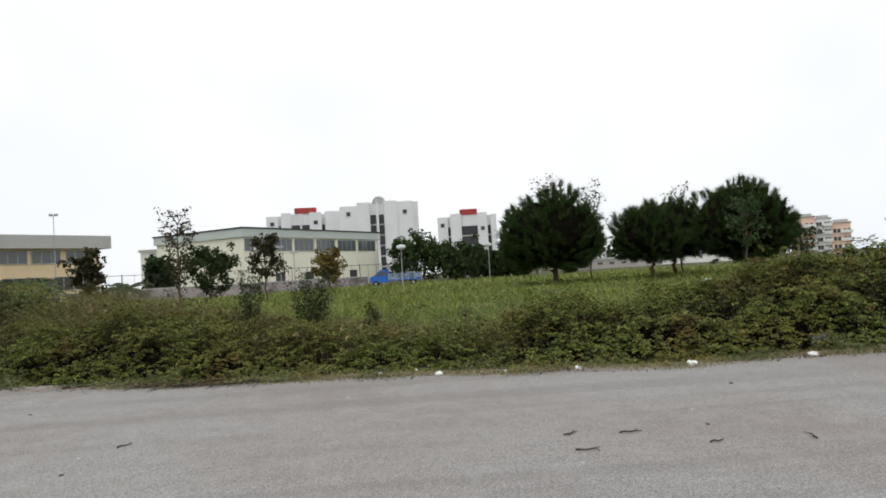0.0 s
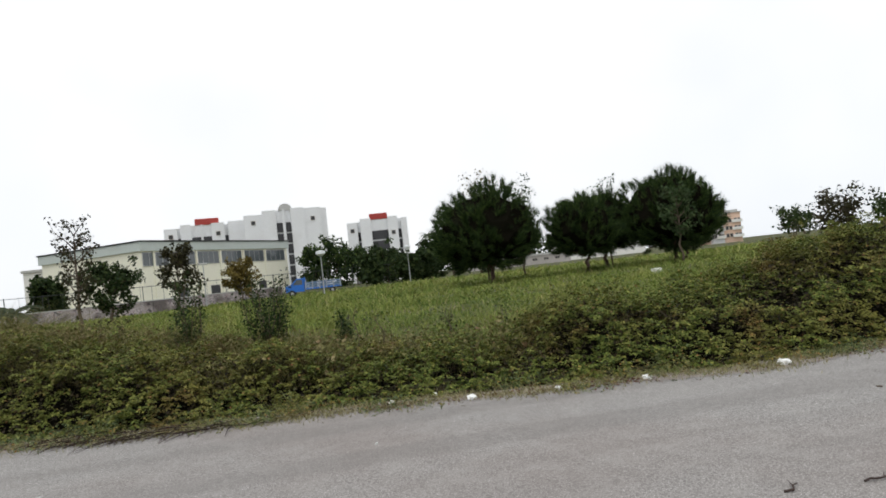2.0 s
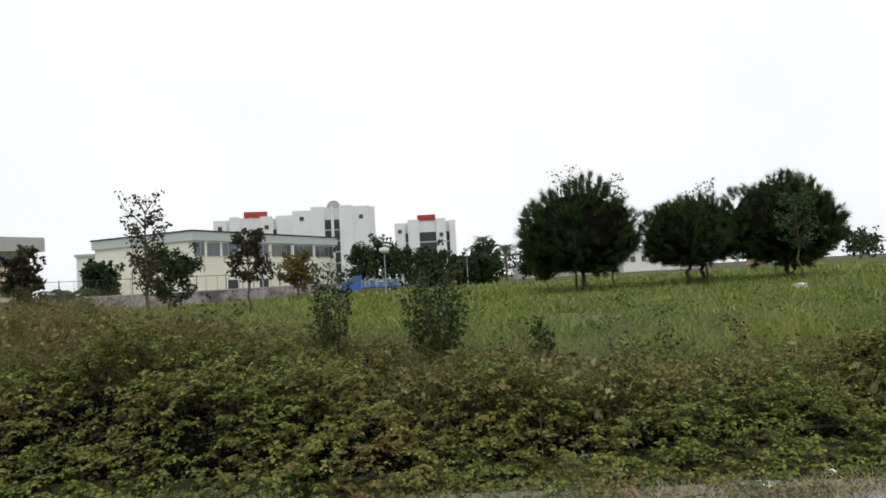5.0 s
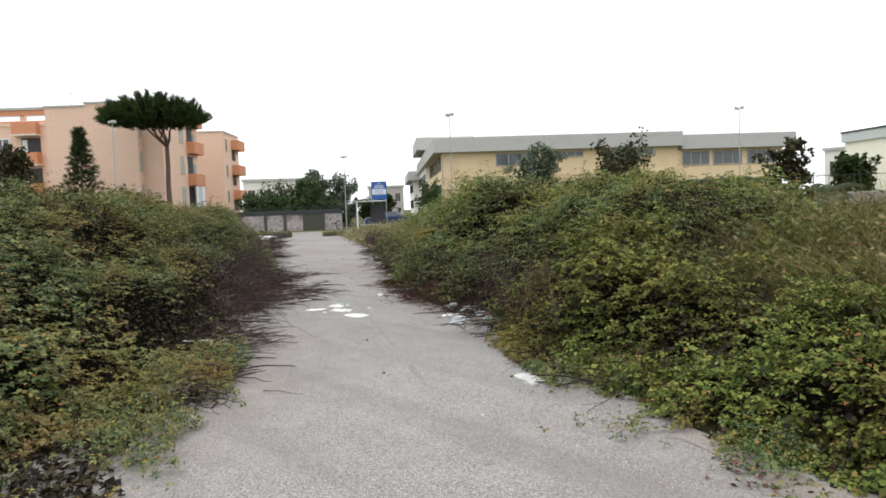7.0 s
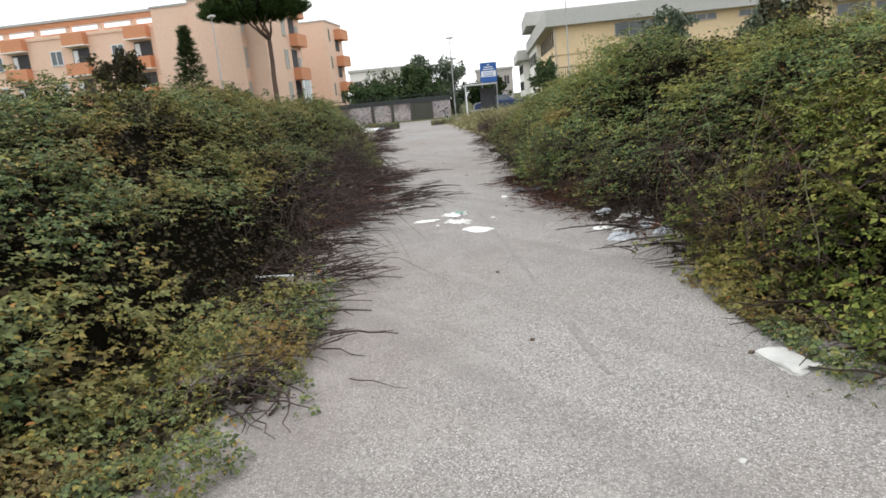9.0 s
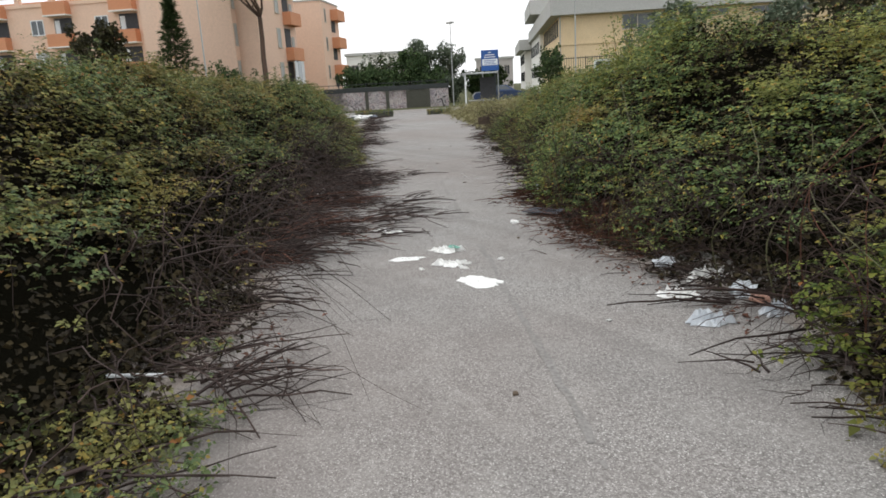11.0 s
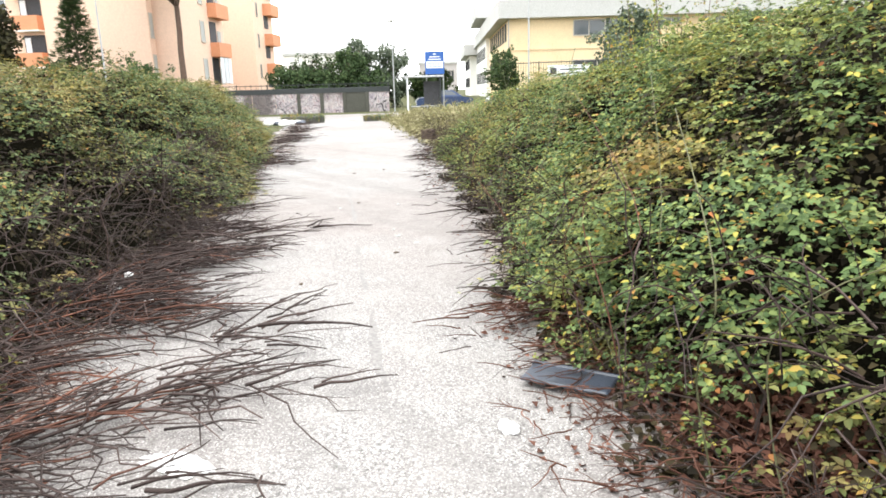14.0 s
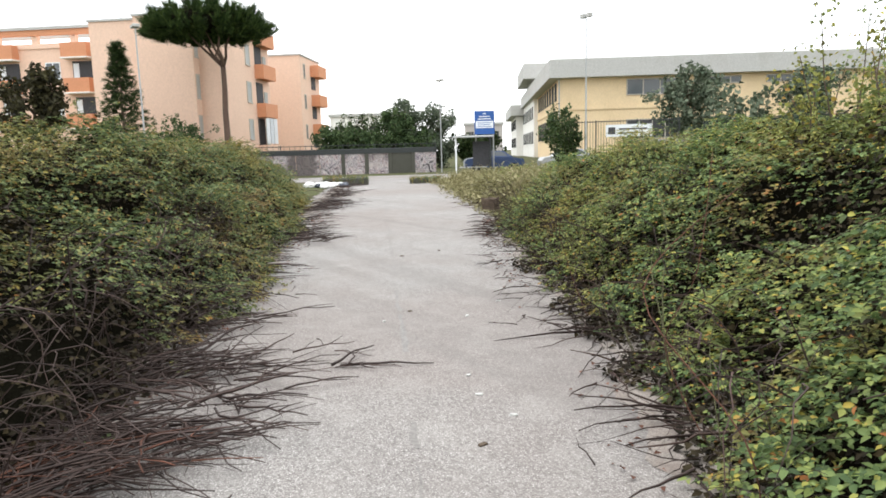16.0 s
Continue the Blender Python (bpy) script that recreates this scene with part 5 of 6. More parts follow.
def balcony(t, x0, x1, y, z, depth, out=-1.0, axis="x"):
    sh = Shape()
    lo, hi = sorted((y, y + out * depth))
    for a0, a1, b0, b1 in ((x0, x1, lo, hi),):
        if axis == "x":
            sh.box(a0, a1, lo, hi, z - 0.2, z)
            edge = lo if out < 0 else hi - 0.12
            sh.box(a0, a1, edge, edge + 0.12, z, z + 1.0)
            sh.box(a0, a0 + 0.12, lo + 0.12, hi, z, z + 1.0)
            sh.box(a1 - 0.12, a1, lo + 0.12, hi, z, z + 1.0)
        else:
            sh.box(lo, hi, a0, a1, z - 0.2, z)
            edge = lo if out < 0 else hi - 0.12
            sh.box(edge, edge + 0.12, a0, a1, z, z + 1.0)
            sh.box(lo, hi - 0.12, a0, a0 + 0.12, z, z + 1.0)
            sh.box(lo, hi - 0.12, a1 - 0.12, a1, z, z + 1.0)
    local("balcony", sh, ORANGE, t, "orange painted balcony")


def apartments():
    """Local x runs along the front towards the lane's end, y goes back from it."""
    t = thing("apartment_house", -70.2, 24.6, 0, "peach three-storey apartment house with orange balconies", "apartment house", math.degrees(math.atan2(0.785, 0.62)))
    for b in ((-7.2, -3.4, 0.35, 11.0, -0.3, 12.1), (-3.4, 1.2, 0, 11.0, -0.3, 12.3), (1.2, 3.1, 0.9, 11.2, -0.3, 12.1), (-44, -7.2, 7.0, 14, -0.3, 11.4), (-3.5, 3.8, 18.5, 25.6, -0.3, 11.6)):
        local("wall", Shape().box(*b), PEACH, t, "peach rendered wall")
    for b in ((-7.3, -3.4, 0.25, 11.1, 12.1, 12.26), (-3.5, 1.3, -0.1, 11.1, 12.3, 12.46), (1.3, 3.2, 0.8, 11.3, 12.1, 12.26), (-3.6, 3.9, 18.4, 25.7, 11.6, 11.76), (-44, -7.2, 6.8, 7.3, 13.0, 13.25), (-44, -7.2, 11.0, 11.4, 13.0, 13.25)):
        local("roof_edge", Shape().box(*b), CONCRETE, t, "grey flat roof edge")
    for i in range(10):
        local("roof_post", Shape().box(-42.0 + i * 3.6, -41.5 + i * 3.6, 7.05, 7.5, 11.4, 13.0), PEACH, t)
    local("beam", Shape().box(-44, -7.3, 6.9, 7.15, 12.5, 13.0), ORANGE, t, "faded orange roof beam")
    local("beam", Shape().box(-44, -7.3, 10.9, 11.15, 12.1, 12.5), ORANGE, t, "faded orange roof beam")
    local("parapet", Shape().box(-44, -7.2, 6.9, 7.1, 11.4, 11.75), PEACH, t)
    for x in (-15.7, -22.6, -29.5):
        window(t, x, x + 1.4, 7.0, 8.7, 10.2, 2, frame_mat=SIGNWHITE)
        window(t, x, x + 1.4, 7.0, 5.6, 7.1, 2, pane_mat=SHUTTER, frame_mat=SIGNWHITE)
    for x in (-13.6, -20.5, -27.4):
        for z in (4.6, 7.7, 10.7):
            # flat dark panel on the wall, painted as the shade behind the balcony
            local("recess_shade", Shape().box(x + 0.5, x + 2.35, 6.9, 7.02, z + 0.1, z + 2.5 if z < 9 else z + 0.9), DARK, t, "dark panel painted as the shade behind the balcony")
            local("blind", Shape().box(x + 0.6, x + 1.1, 6.84, 6.9, z + 1.0, z + 2.3 if z < 9 else z + 1.0), SIGNWHITE, t, "white blind")
            balcony(t, x, x + 2.4, 7.0, z, 0.9)
            local("balcony_slab", Shape().box(x - 0.05, x + 2.45, 6.04, 6.99, z - 0.32, z - 0.2), WHITEWALL, t, "pale slab edge")
    for z in (2.9, 6.0, 9.1):
        window(t, 0.15, 0.75, 1.2, z, z + 1.9, 1, "y", SHUTTER, 1.0)
        window(t, 5.5, 6.5, 3.1, z, z + 1.8, 1, "y", SHUTTER, 1.0)
        # side balconies get the same dark panels in place of shade
        local("recess_shade", Shape().box(3.04, 3.16, 7.7, 9.2, z - 0.8, z + 1.9), DARK, t, "dark panel painted as the shade behind the balcony")
        local("door_panel", Shape().box(3.08, 3.2, 9.5, 10.2, z - 0.7, z + 1.2), SHUTTER, t, "grey balcony door")
        window(t, 19.6, 20.2, 3.8, z + 0.3, z + 1.8, 1, "y", DARK, 1.0)
        local("recess_shade", Shape().box(3.74, 3.86, 22.3, 23.8, z - 0.6, z + 1.7), DARK, t, "dark panel painted as the shade behind the balcony")
        balcony(t, 22.2, 25.4, 3.8, z + 1.7 - 3.1 + 2.3, 0.9, 1.0, "y")
    for z in (5.1, 8.4, 11.2):
        balcony(t, 7.6, 10.7, 3.1, z, 0.8, 1.0, "y")
    for y in (7.8, 8.8, 9.8):
        local("curtain", Shape().box(3.75, 3.8, y, y + 0.85, 2.6, 4.85), SIGNWHITE if y != 8.8 else PLASTIC, t, "pale sun curtain")
    local("lower_wall", Shape().box(3.12, 3.9, 7.4, 11.0, -0.3, 2.5), PEACH, t)
    ant = Shape()
    for x, y in ((-6, 3), (-2, 5), (-4, 9)):
        ant.tube([(x, y, 12.2), (x, y, 14.0)], 0.03, 5).tube([(x - 0.5, y, 13.8), (x + 0.5, y, 13.8)], 0.02, 4)
    local("aerial", ant, STEEL, t, "thin roof aerials")


def tower(x0, y0, x1, y1, top, label, steps, red=None, dome=False):
    """A far white block: stepped slabs, dark strips painted as shade in the loggias, and small windows."""
    dx, dy = x1 - x0, y1 - y0
    w = math.hypot(dx, dy)
    t = thing("white_tower", x0, y0, 0, label, "tower block", math.degrees(math.atan2(dy, dx)), "white towers")
    for a, b, back, dz, kind in steps:
        if kind == "w":
            local("wall", Shape().box(a * w, b * w, back, 14, -0.5, top + dz), WHITE, t)
        else:
            local("wall", Shape().box(a * w, b * w, back + 1.2, 14, -0.5, top + dz), WHITE, t)
            for z in np.arange(top - 0.9 - 3.0 * int((top - 3.0) / 3.0), top - 1.5, 3.0):
                # dark panel on the set-back wall stands in for the shade of each storey
                local("loggia_shade", Shape().box(a * w + 0.12, b * w - 0.12, back + 0.9, back + 1.25, z - 2.0, z + 0.55), DARK, t, "dark panel painted as shade in the opening")
    for i, (a, b, back, dz, kind) in enumerate(steps):
        if kind == "w" and (b - a) > 0.14 and i % 2 == 0:
            for z in np.arange(top - 3.4 - 1.5 * (i % 3), top - 5.5, -6.2):
                c = (a + b) / 2 * w
                window(t, c - 0.6, c + 0.6, back, z, z + 1.2, 1, pane_mat=DARK, deep=0.1)
    if red:
        local("roof_box", Shape().box(red[0] * w, red[1] * w, 1, 6, top, top + 1.7, None, 0.15), RED, t, "red roof box")
    if dome:
        sh = Shape()
        c, rr = 0.5 * w, 1.9
        pts = [(c + rr * math.cos(a), 1.0, top + rr * math.sin(a)) for a in np.linspace(0, math.pi, 13)]
        back = [(x, 4.0, z) for x, _, z in pts]
        sh.add(pts + back, [tuple(range(13)), tuple(range(25, 12, -1))] + [(i, i + 13, i + 14, i + 1) for i in range(12)])
        local("dome", sh, CONCRETE, t, "round grey roof light")


school()
hall()
apartments()
tower(-38.2, 193.4, -17.3, 196.5, 21.2, "white tower block with a red roof box", ((0, 0.16, 0.6, -0.6, "w"), (0.16, 0.2, 0.8, -0.4, "d"), (0.2, 0.33, 0, 0.2, "w"), (0.33, 0.45, 0, 0, "d"), (0.47, 0.58, 0, 0, "d"), (0.45, 0.47, 0.5, 0, "w"), (0.58, 0.74, 0, 0.2, "w"), (0.74, 0.79, 0.8, -0.2, "d"), (0.79, 1.0, 0.6, 0.4, "w")), (0.38, 0.68))
tower(-16.9, 189.5, 5.4, 190.5, 22.6, "tall white tower block with a round roof light", ((0, 0.22, 0.8, -0.6, "w"), (0.22, 0.38, 0, 0.2, "w"), (0.38, 0.46, 0, 0.2, "d"), (0.46, 0.49, 0.3, 0.2, "w"), (0.49, 0.56, 0, 0.2, "d"), (0.56, 0.72, 0, 0.4, "w"), (0.72, 0.93, 0.8, 0.2, "w"), (0.93, 1.0, 1.8, 0.0, "w")), None, True)
tower(10.8, 197.2, 28.2, 195.6, 18.4, "white tower block partly hidden by trees", ((0, 0.17, 1.0, -0.4, "w"), (0.17, 0.22, 1.2, -0.2, "d"), (0.22, 0.4, 0, 0.4, "w"), (0.4, 0.68, 0, 0.2, "d"), (0.68, 0.84, 0, 0.4, "w"), (0.84, 0.9, 1.2, -0.2, "d"), (0.9, 1.0, 1.0, -0.2, "w")), (0.38, 0.68))


def far_block(x0, y0, x1, y1, top, mat, label):
    w = math.hypot(x1 - x0, y1 - y0)
    t = thing("far_apartment_block", x0, y0, 0, label, "apartment block", math.degrees(math.atan2(y1 - y0, x1 - x0)), "far apartment blocks")
    local("wall", Shape().box(0, w, 0, 9, -0.5, top), mat, t)
    local("roof", Shape().box(0.6, w - 0.6, 1, 8, top, top + 0.9).box(-0.3, w + 0.3, -0.3, 9, top - 0.1, top + 0.15), CONCRETE, t)
    for z in np.arange(2.0, top - 1.2, 2.3):
        local("balcony", Shape().box(w * 0.5, w + 0.5, -0.9, 0.1, z - 0.15, z + 0.75), WHITEWALL, t, "pale balcony")
        for u in (0.12, 0.32, 0.62, 0.82):
            window(t, u * w, u * w + 0.9, 0, z, z + 1.2, 1, pane_mat=DARK)


far_block(116.5, 196.0, 122.0, 192.6, 12.0, PEACH, "distant orange apartment block with pale balconies")
far_block(122.2, 193.4, 125.8, 191.0, 11.2, WHITE, "distant grey apartment block")
far_block(125.9, 191.2, 130.2, 188.4, 9.6, PEACH, "distant orange apartment block on the skyline")


# ---- walls, fences, lamps ----
def panel_wall(name, x0, y0, x1, y1, z, high, mat, label, step_m=3.0, cap_mat=None):
    """A boundary wall of panels with recessed joints and a coping."""
    w = math.hypot(x1 - x0, y1 - y0)
    t = thing(name, x0, y0, z, label, "wall", math.degrees(math.atan2(y1 - y0, x1 - x0)), kind="structure")
    n = max(1, round(w / step_m))
    q = w / n
    for i in range(n):
        local("panel", Shape().box(i * q + 0.02, (i + 1) * q - 0.02, -0.09, 0.09, -0.5, high - 0.1), DARKSTONE if cap_mat and i > n // 2 and i % 2 == 0 else mat, t)
        if cap_mat and i >= n // 2:
            local("post", Shape().box(i * q - 0.14, i * q + 0.14, -0.16, 0.1, -0.5, high - 0.1, None, 0.02), DARKSTONE, t)
    local("coping", Shape().box(-0.05, w + 0.05, -0.14, 0.14, high - 0.1, high + (0.28 if cap_mat else 0), None, 0.02), cap_mat or CONCRETE, t)
    return t


def fence(x0, y0, x1, y1, z, high, label, step_m=2.5, mat=None, mesh_mat=None, bars=0.5):
    w = math.hypot(x1 - x0, y1 - y0)
    t = thing("fence", x0, y0, z, label, "fence", math.degrees(math.atan2(y1 - y0, x1 - x0)))
    mat = mat or DARKSTEEL
    n = max(1, round(w / step_m))
    for i in range(n + 1):
        local("post", Shape().tube([(i * w / n, 0, -0.3), (i * w / n, 0, high)], 0.035, 6), mat, t)
    for h in (0.25, high - 0.12):
        local("rail", Shape().box(0, w, -0.02, 0.02, h, h + 0.05), mat, t)
    k = int(w / bars)
    sh = Shape()
    for i in range(k):
        x = (i + 0.5) * w / k
        sh.box(x - 0.012, x + 0.012, -0.012, 0.012, 0.1, high)
    local("bars", sh, mat, t, kind="stuff")
    if mesh_mat:
        local("screen", Shape().box(0, w, 0.03, 0.05, 0.1, high - 0.15), mesh_mat, t, "dark screen net")
    return t


def lamp_post(x, y, top, style, label, z=0.0):
    t = thing("street_lamp", x, y, z, label, "street lamp", group="street lamps")
    local("pole", Shape().tube([(0, 0, -0.2), (0, 0, top * 0.5), (0, 0, top)], [0.06, 0.045, 0.03], 8), STEEL, t)
    if style == "double":
        local("arm", Shape().tube([(-0.2, 0, top), (0, 0, top + 0.04), (0.2, 0, top)], 0.03, 6), STEEL, t)
        for s in (-1, 1):
            local("head", Shape().box(s * 0.24 - 0.14, s * 0.24 + 0.14, -0.14, 0.14, top - 0.04, top + 0.18, None, 0.03), CONCRETE, t)
    elif style == "flat":
        local("head", Shape().box(-0.36, 0.36, -0.18, 0.18, top - 0.02, top + 0.12, None, 0.03), CONCRETE, t)
    else:
        local("head", Shape().tube([(0, 0, top - 0.05), (0, 0, top + 0.12), (0, 0, top + 0.35), (0, 0, top + 0.42)], [0.2, 0.42, 0.4, 0.1], 12), SIGNWHITE, t, "white lantern")
    return t


panel_wall("boundary_wall", -48.0, 50.5, -31.3, 63.6, 0.2, 1.75, GRAFFITI, "low pale wall covered with graffiti")
panel_wall("boundary_wall", -31.2, 63.7, -3.5, 83.0, 0.3, 1.45, GRAFFITI, "low pale wall with faded graffiti before the hall")
fence(-30.0, 66.5, -2.0, 86.5, 0.3, 3.0, "tall dark metal fence before the sports hall", 3.0, None, None, 1.2)
fence(-1.0, 88.0, 18.0, 100.0, 0.3, 3.0, "tall dark metal fence before the park trees", 3.5, None, None, 1.0)
fence(-46.0, 55.0, -33.0, 65.5, 0.2, 3.2, "dark fence with a green screen before the school", 3.0, None, TEAL, 0.8)
gate_l, gate_r = lane(49.0, -10.0), lane(49.0, 4.0)
panel_wall("street_wall", gate_l[0], gate_l[1], gate_r[0], gate_r[1], 0.1, 1.5, GRAFFITI, "graffiti-covered street wall with a dark coping", 1.75, DARKSTEEL)
f0, f1 = lane(48.6, -10.2), lane(44.0, -17.0)
fence(f1[0], f1[1], f0[0], f0[1], 0.1, 2.2, "pale metal fence of the apartment house", 2.0, FRAME, None, 0.3)
panel_wall("garden_wall", f1[0], f1[1], f0[0], f0[1], 0.0, 0.7, WHITEWALL, "low rendered wall under the pale fence")
g0, g1 = lane(49.6, 4.0), lane(49.6, -10.0)
fence(g1[0], g1[1], g0[0], g0[1], 0.1, 2.15, "dark railing above the graffiti wall", 2.5, None, None, 0.4)
fence(-46.0, 41.0, -40.5, 45.4, 0.0, 3.1, "dark metal school fence", 2.5, None, None, 0.16)
lamp_post(-42.7, 40.2, 8.6, "double", "tall thin grey floodlight pole by the school fence")
lamp_post(-31.3, 62.9, 9.1, "double", "tall thin grey floodlight pole by the graffiti wall")
lamp_post(-57.3, 39.9, 6.6, "flat", "grey street lamp with a flat head")
lamp_post(-51.9, 18.7, 8.0, "flat", "grey street lamp behind the dusty thicket")
lamp_post(1.1, 60.2, 3.5, "lantern", "park lamp with a round white lantern", 0.5)
lamp_post(20.0, 92.0, 4.6, "lantern", "park lamp near the white tower", 0.5)
lamp_post(12.0, 84.0, 4.2, "lantern", "park lamp at the edge of the field", 0.5)
lamp_post(-12.5, 74.0, 5.2, "flat", "thin dark pole before the hall", 0.3)
lamp_post(-9.0, 62.0, 3.9, "flat", "grey street lamp before the hall", 0.4)


def banner():
    t = thing("banner", -43.6, 42.7, 0, "white banner with grey writing on the school fence", "banner", math.degrees(math.atan2(4.4, 5.5)))
    local("cloth", Shape().box(0.0, 2.6, -0.1, -0.07, 2.1, 2.8), SIGNWHITE, t)
    for i in range(2):
        local("bar", Shape().box(0.75, 2.35 - 0.4 * i, -0.108, -0.1, 2.5 - 0.24 * i, 2.58 - 0.24 * i), DARK, t)
    local("badge", Shape().box(0.15, 0.55, -0.108, -0.1, 2.25, 2.65), DARK, t)


def sign_board():
    """The blue and white notice board on two posts behind the shelter."""
    t = thing("notice_board", -51.2, 38.6, 0, "large blue notice board with a white panel on posts", "sign", math.degrees(math.atan2(0.83, 0.55)))
    local("board", Shape().box(0, 1.3, -0.05, 0.05, 2.55, 4.05, None, 0.02), SIGNBLUE, t)
    local("panel", Shape().box(0.08, 1.22, -0.07, -0.054, 2.95, 3.4), SIGNWHITE, t, "white lower panel")
    for z, a, b in ((3.84, 0.55, 0.75), (3.66, 0.3, 1.0), (3.5, 0.22, 1.08)):
        local("bar", Shape().box(a, b, -0.066, -0.054, z, z + 0.06), SIGNWHITE, t)
    for i in range(3):
        local("bar", Shape().box(0.2, 1.1 - 0.1 * (i % 2), -0.08, -0.073, 3.02 + i * 0.12, 3.06 + i * 0.12), SIGNBLUE, t)
    for x in (0.08, 1.22):
        local("post", Shape().tube([(x, 0.08, -0.1), (x, 0.08, 4.05)], 0.05, 8), STEEL, t)


def shelter():
    t = thing("bus_shelter", -50.9, 36.9, 0, "small white bus shelter with dark glass", "shelter", math.degrees(math.atan2(0.83, 0.55)))
    local("roof", Shape().box(-0.2, 2.4, -0.5, 1.1, 2.35, 2.45, None, 0.03), STEEL, t)
    for x, y in ((0, -0.3), (2.2, -0.3), (0, 1.0), (2.2, 1.0)):
        local("post", Shape().box(x - 0.05, x + 0.05, y - 0.05, y + 0.05, -0.1, 2.35), SIGNWHITE if x == 0 and y < 0 else DARKSTEEL, t)
    local("back_panel", Shape().box(1.1, 2.15, 1.0, 1.03, 0.5, 2.1), DARK, t)
    local("bench", Shape().box(0.2, 2.0, 0.5, 0.9, 0.42, 0.48), STEEL, t)


def car(x, y, rz, mat, label, scale=1.0):
    t = thing("parked_car", x, y, 0, label, "car", rz, "parked cars")
    prof = [(-2.0, 0.35), (-2.05, 0.75), (-1.85, 0.95), (-1.2, 1.02), (-0.75, 1.42), (0.6, 1.46), (1.3, 1.0), (2.0, 0.88), (2.08, 0.6), (2.0, 0.3)]
    sh = Shape()
    ring = [[(px, s * (0.82 if pz < 1.1 else 0.66), pz) for px, pz in prof] for s in (-1, 1)]
    n = len(prof)
    sh.add(ring[0] + ring[1], [tuple(range(n - 1, -1, -1)), tuple(range(n, 2 * n))] + [(i, (i + 1) % n, (i + 1) % n + n, i + n) for i in range(n)])
    local("body", sh, mat, t)
    for s in (-1, 1):
        local("side_window", Shape().add([(-1.0, s * 0.8, 1.04), (1.05, s * 0.8, 1.04), (0.5, s * 0.69, 1.4), (-0.7, s * 0.69, 1.38)], [(0, 1, 2, 3)]), GLASS, t, "dark side window")
        for wx in (-1.3, 1.3):
            local("wheel", Shape().tube([(wx, s * 0.62, 0.31), (wx, s * 0.86, 0.31)], 0.31, 14), RUBBER, t, "black tyre")
    local("windscreen", Shape().add([(1.26, -0.68, 1.06), (1.26, 0.68, 1.06), (0.68, 0.6, 1.43), (0.68, -0.6, 1.43)], [(0, 1, 2, 3)]), GLASS, t)


STAKE = paint("faded_blue_grey_boards", (0.16, 0.24, 0.36), 0.15, 2.0, 0.7)


def truck():
    """The small blue pickup at the field's edge, nose to the hall side."""
    t = thing("blue_truck", 0.2, 76.0, 0.45, "small bright blue flatbed truck parked at the field edge", "truck", 178.0)
    cab = [(1.0, 0.45), (1.0, 1.9), (1.75, 1.88), (2.45, 1.25), (2.95, 1.1), (3.0, 0.5)]
    sh = Shape()
    n = len(cab)
    sh.add([(a, -0.85, b) for a, b in cab] + [(a, 0.85, b) for a, b in cab], [tuple(range(n)), tuple(range(2 * n - 1, n - 1, -1))] + [(i, i + n, (i + 1) % n + n, (i + 1) % n) for i in range(n)])
    local("cab", sh, BLUE, t)
    for s in (-1, 1):
        local("side_window", Shape().add([(1.15, s * 0.86, 1.2), (2.2, s * 0.86, 1.2), (1.75, s * 0.86, 1.75), (1.15, s * 0.86, 1.75)], [(0, 1, 2, 3)]), GLASS, t, "dark side window")
        local("headlight", Shape().tube([(2.98, s * 0.6, 0.85), (3.04, s * 0.6, 0.85)], 0.12, 10), SIGNWHITE, t)
    local("bed", Shape().box(-3.0, 0.95, -0.9, 0.9, 0.62, 0.76), BLUE, t)
    for y in (-0.9, 0.85):
        for i in range(3):
            local("side_board", Shape().box(-3.0, 0.9, y, y + 0.05, 0.8 + i * 0.22, 0.96 + i * 0.22), STAKE, t)
        for i in range(6):
            local("stake", Shape().box(-2.95 + i * 0.75, -2.87 + i * 0.75, y - 0.03, y + 0.08, 0.6, 1.5), STEEL, t, "grey stake")
    local("rack", Shape().box(0.88, 0.95, -0.88, 0.88, 0.76, 2.0), BLUE, t)
    for wx in (-2.0, 2.3):
        for s in (-1, 1):
            w = local("wheel", Shape().tube([(wx, s * 0.6, 0.33), (wx, s * 0.86, 0.33)], 0.34, 16), RUBBER, t, "black tyre")
            hub = new("hub", Shape().tube([(wx, s * 0.86, 0.33), (wx, s * 0.88, 0.33)], 0.16, 12).mesh("hub"))
            hub.data.materials.append(STEEL)
            hub.parent = w


banner()
sign_board()
shelter()
truck()
car(-53.0, 41.5, 55, CARBLUE, "dark blue car parked behind the shelter")
car(-48.0, 44.0, 60, CARSILVER, "silver car parked before the school")
car(-56.0, 43.5, 50, CARSILVER, "pale car parked along the street")


def low_house(x, y, rz, w, d, h, mat, label):
    t = thing("low_building", x, y, 0, label, "building", rz)
    local("wall", Shape().box(0, w, 0, d, -0.3, h), mat, t)
    local("roof", Shape().box(-0.3, w + 0.3, -0.3, d + 0.3, h, h + 0.5, None, 0.05), CONCRETE, t)
    for i in range(int(w / 3)):
        window(t, 0.8 + i * 3, 2.2 + i * 3, 0, h * 0.5, h * 0.8, 2, pane_mat=DARK)


low_house(-50.0, 132.0, 0, 16, 10, 9.0, WHITEWALL, "white building between school and hall")
low_house(40.0, 170.0, -5, 26, 12, 2.6, FAR, "grey long building beyond the park trees")
low_house(-128.0, 62.0, 60, 14, 8, 8.0, WHITEWALL, "pale building beyond the garden trees")
low_house(70.0, 190.0, -15, 26, 10, 6.0, WHITEWALL, "low pale building on the skyline")
low_house(-150.0, 106.0, 55, 9, 8, 7.5, FAR, "grey building behind the notice board")


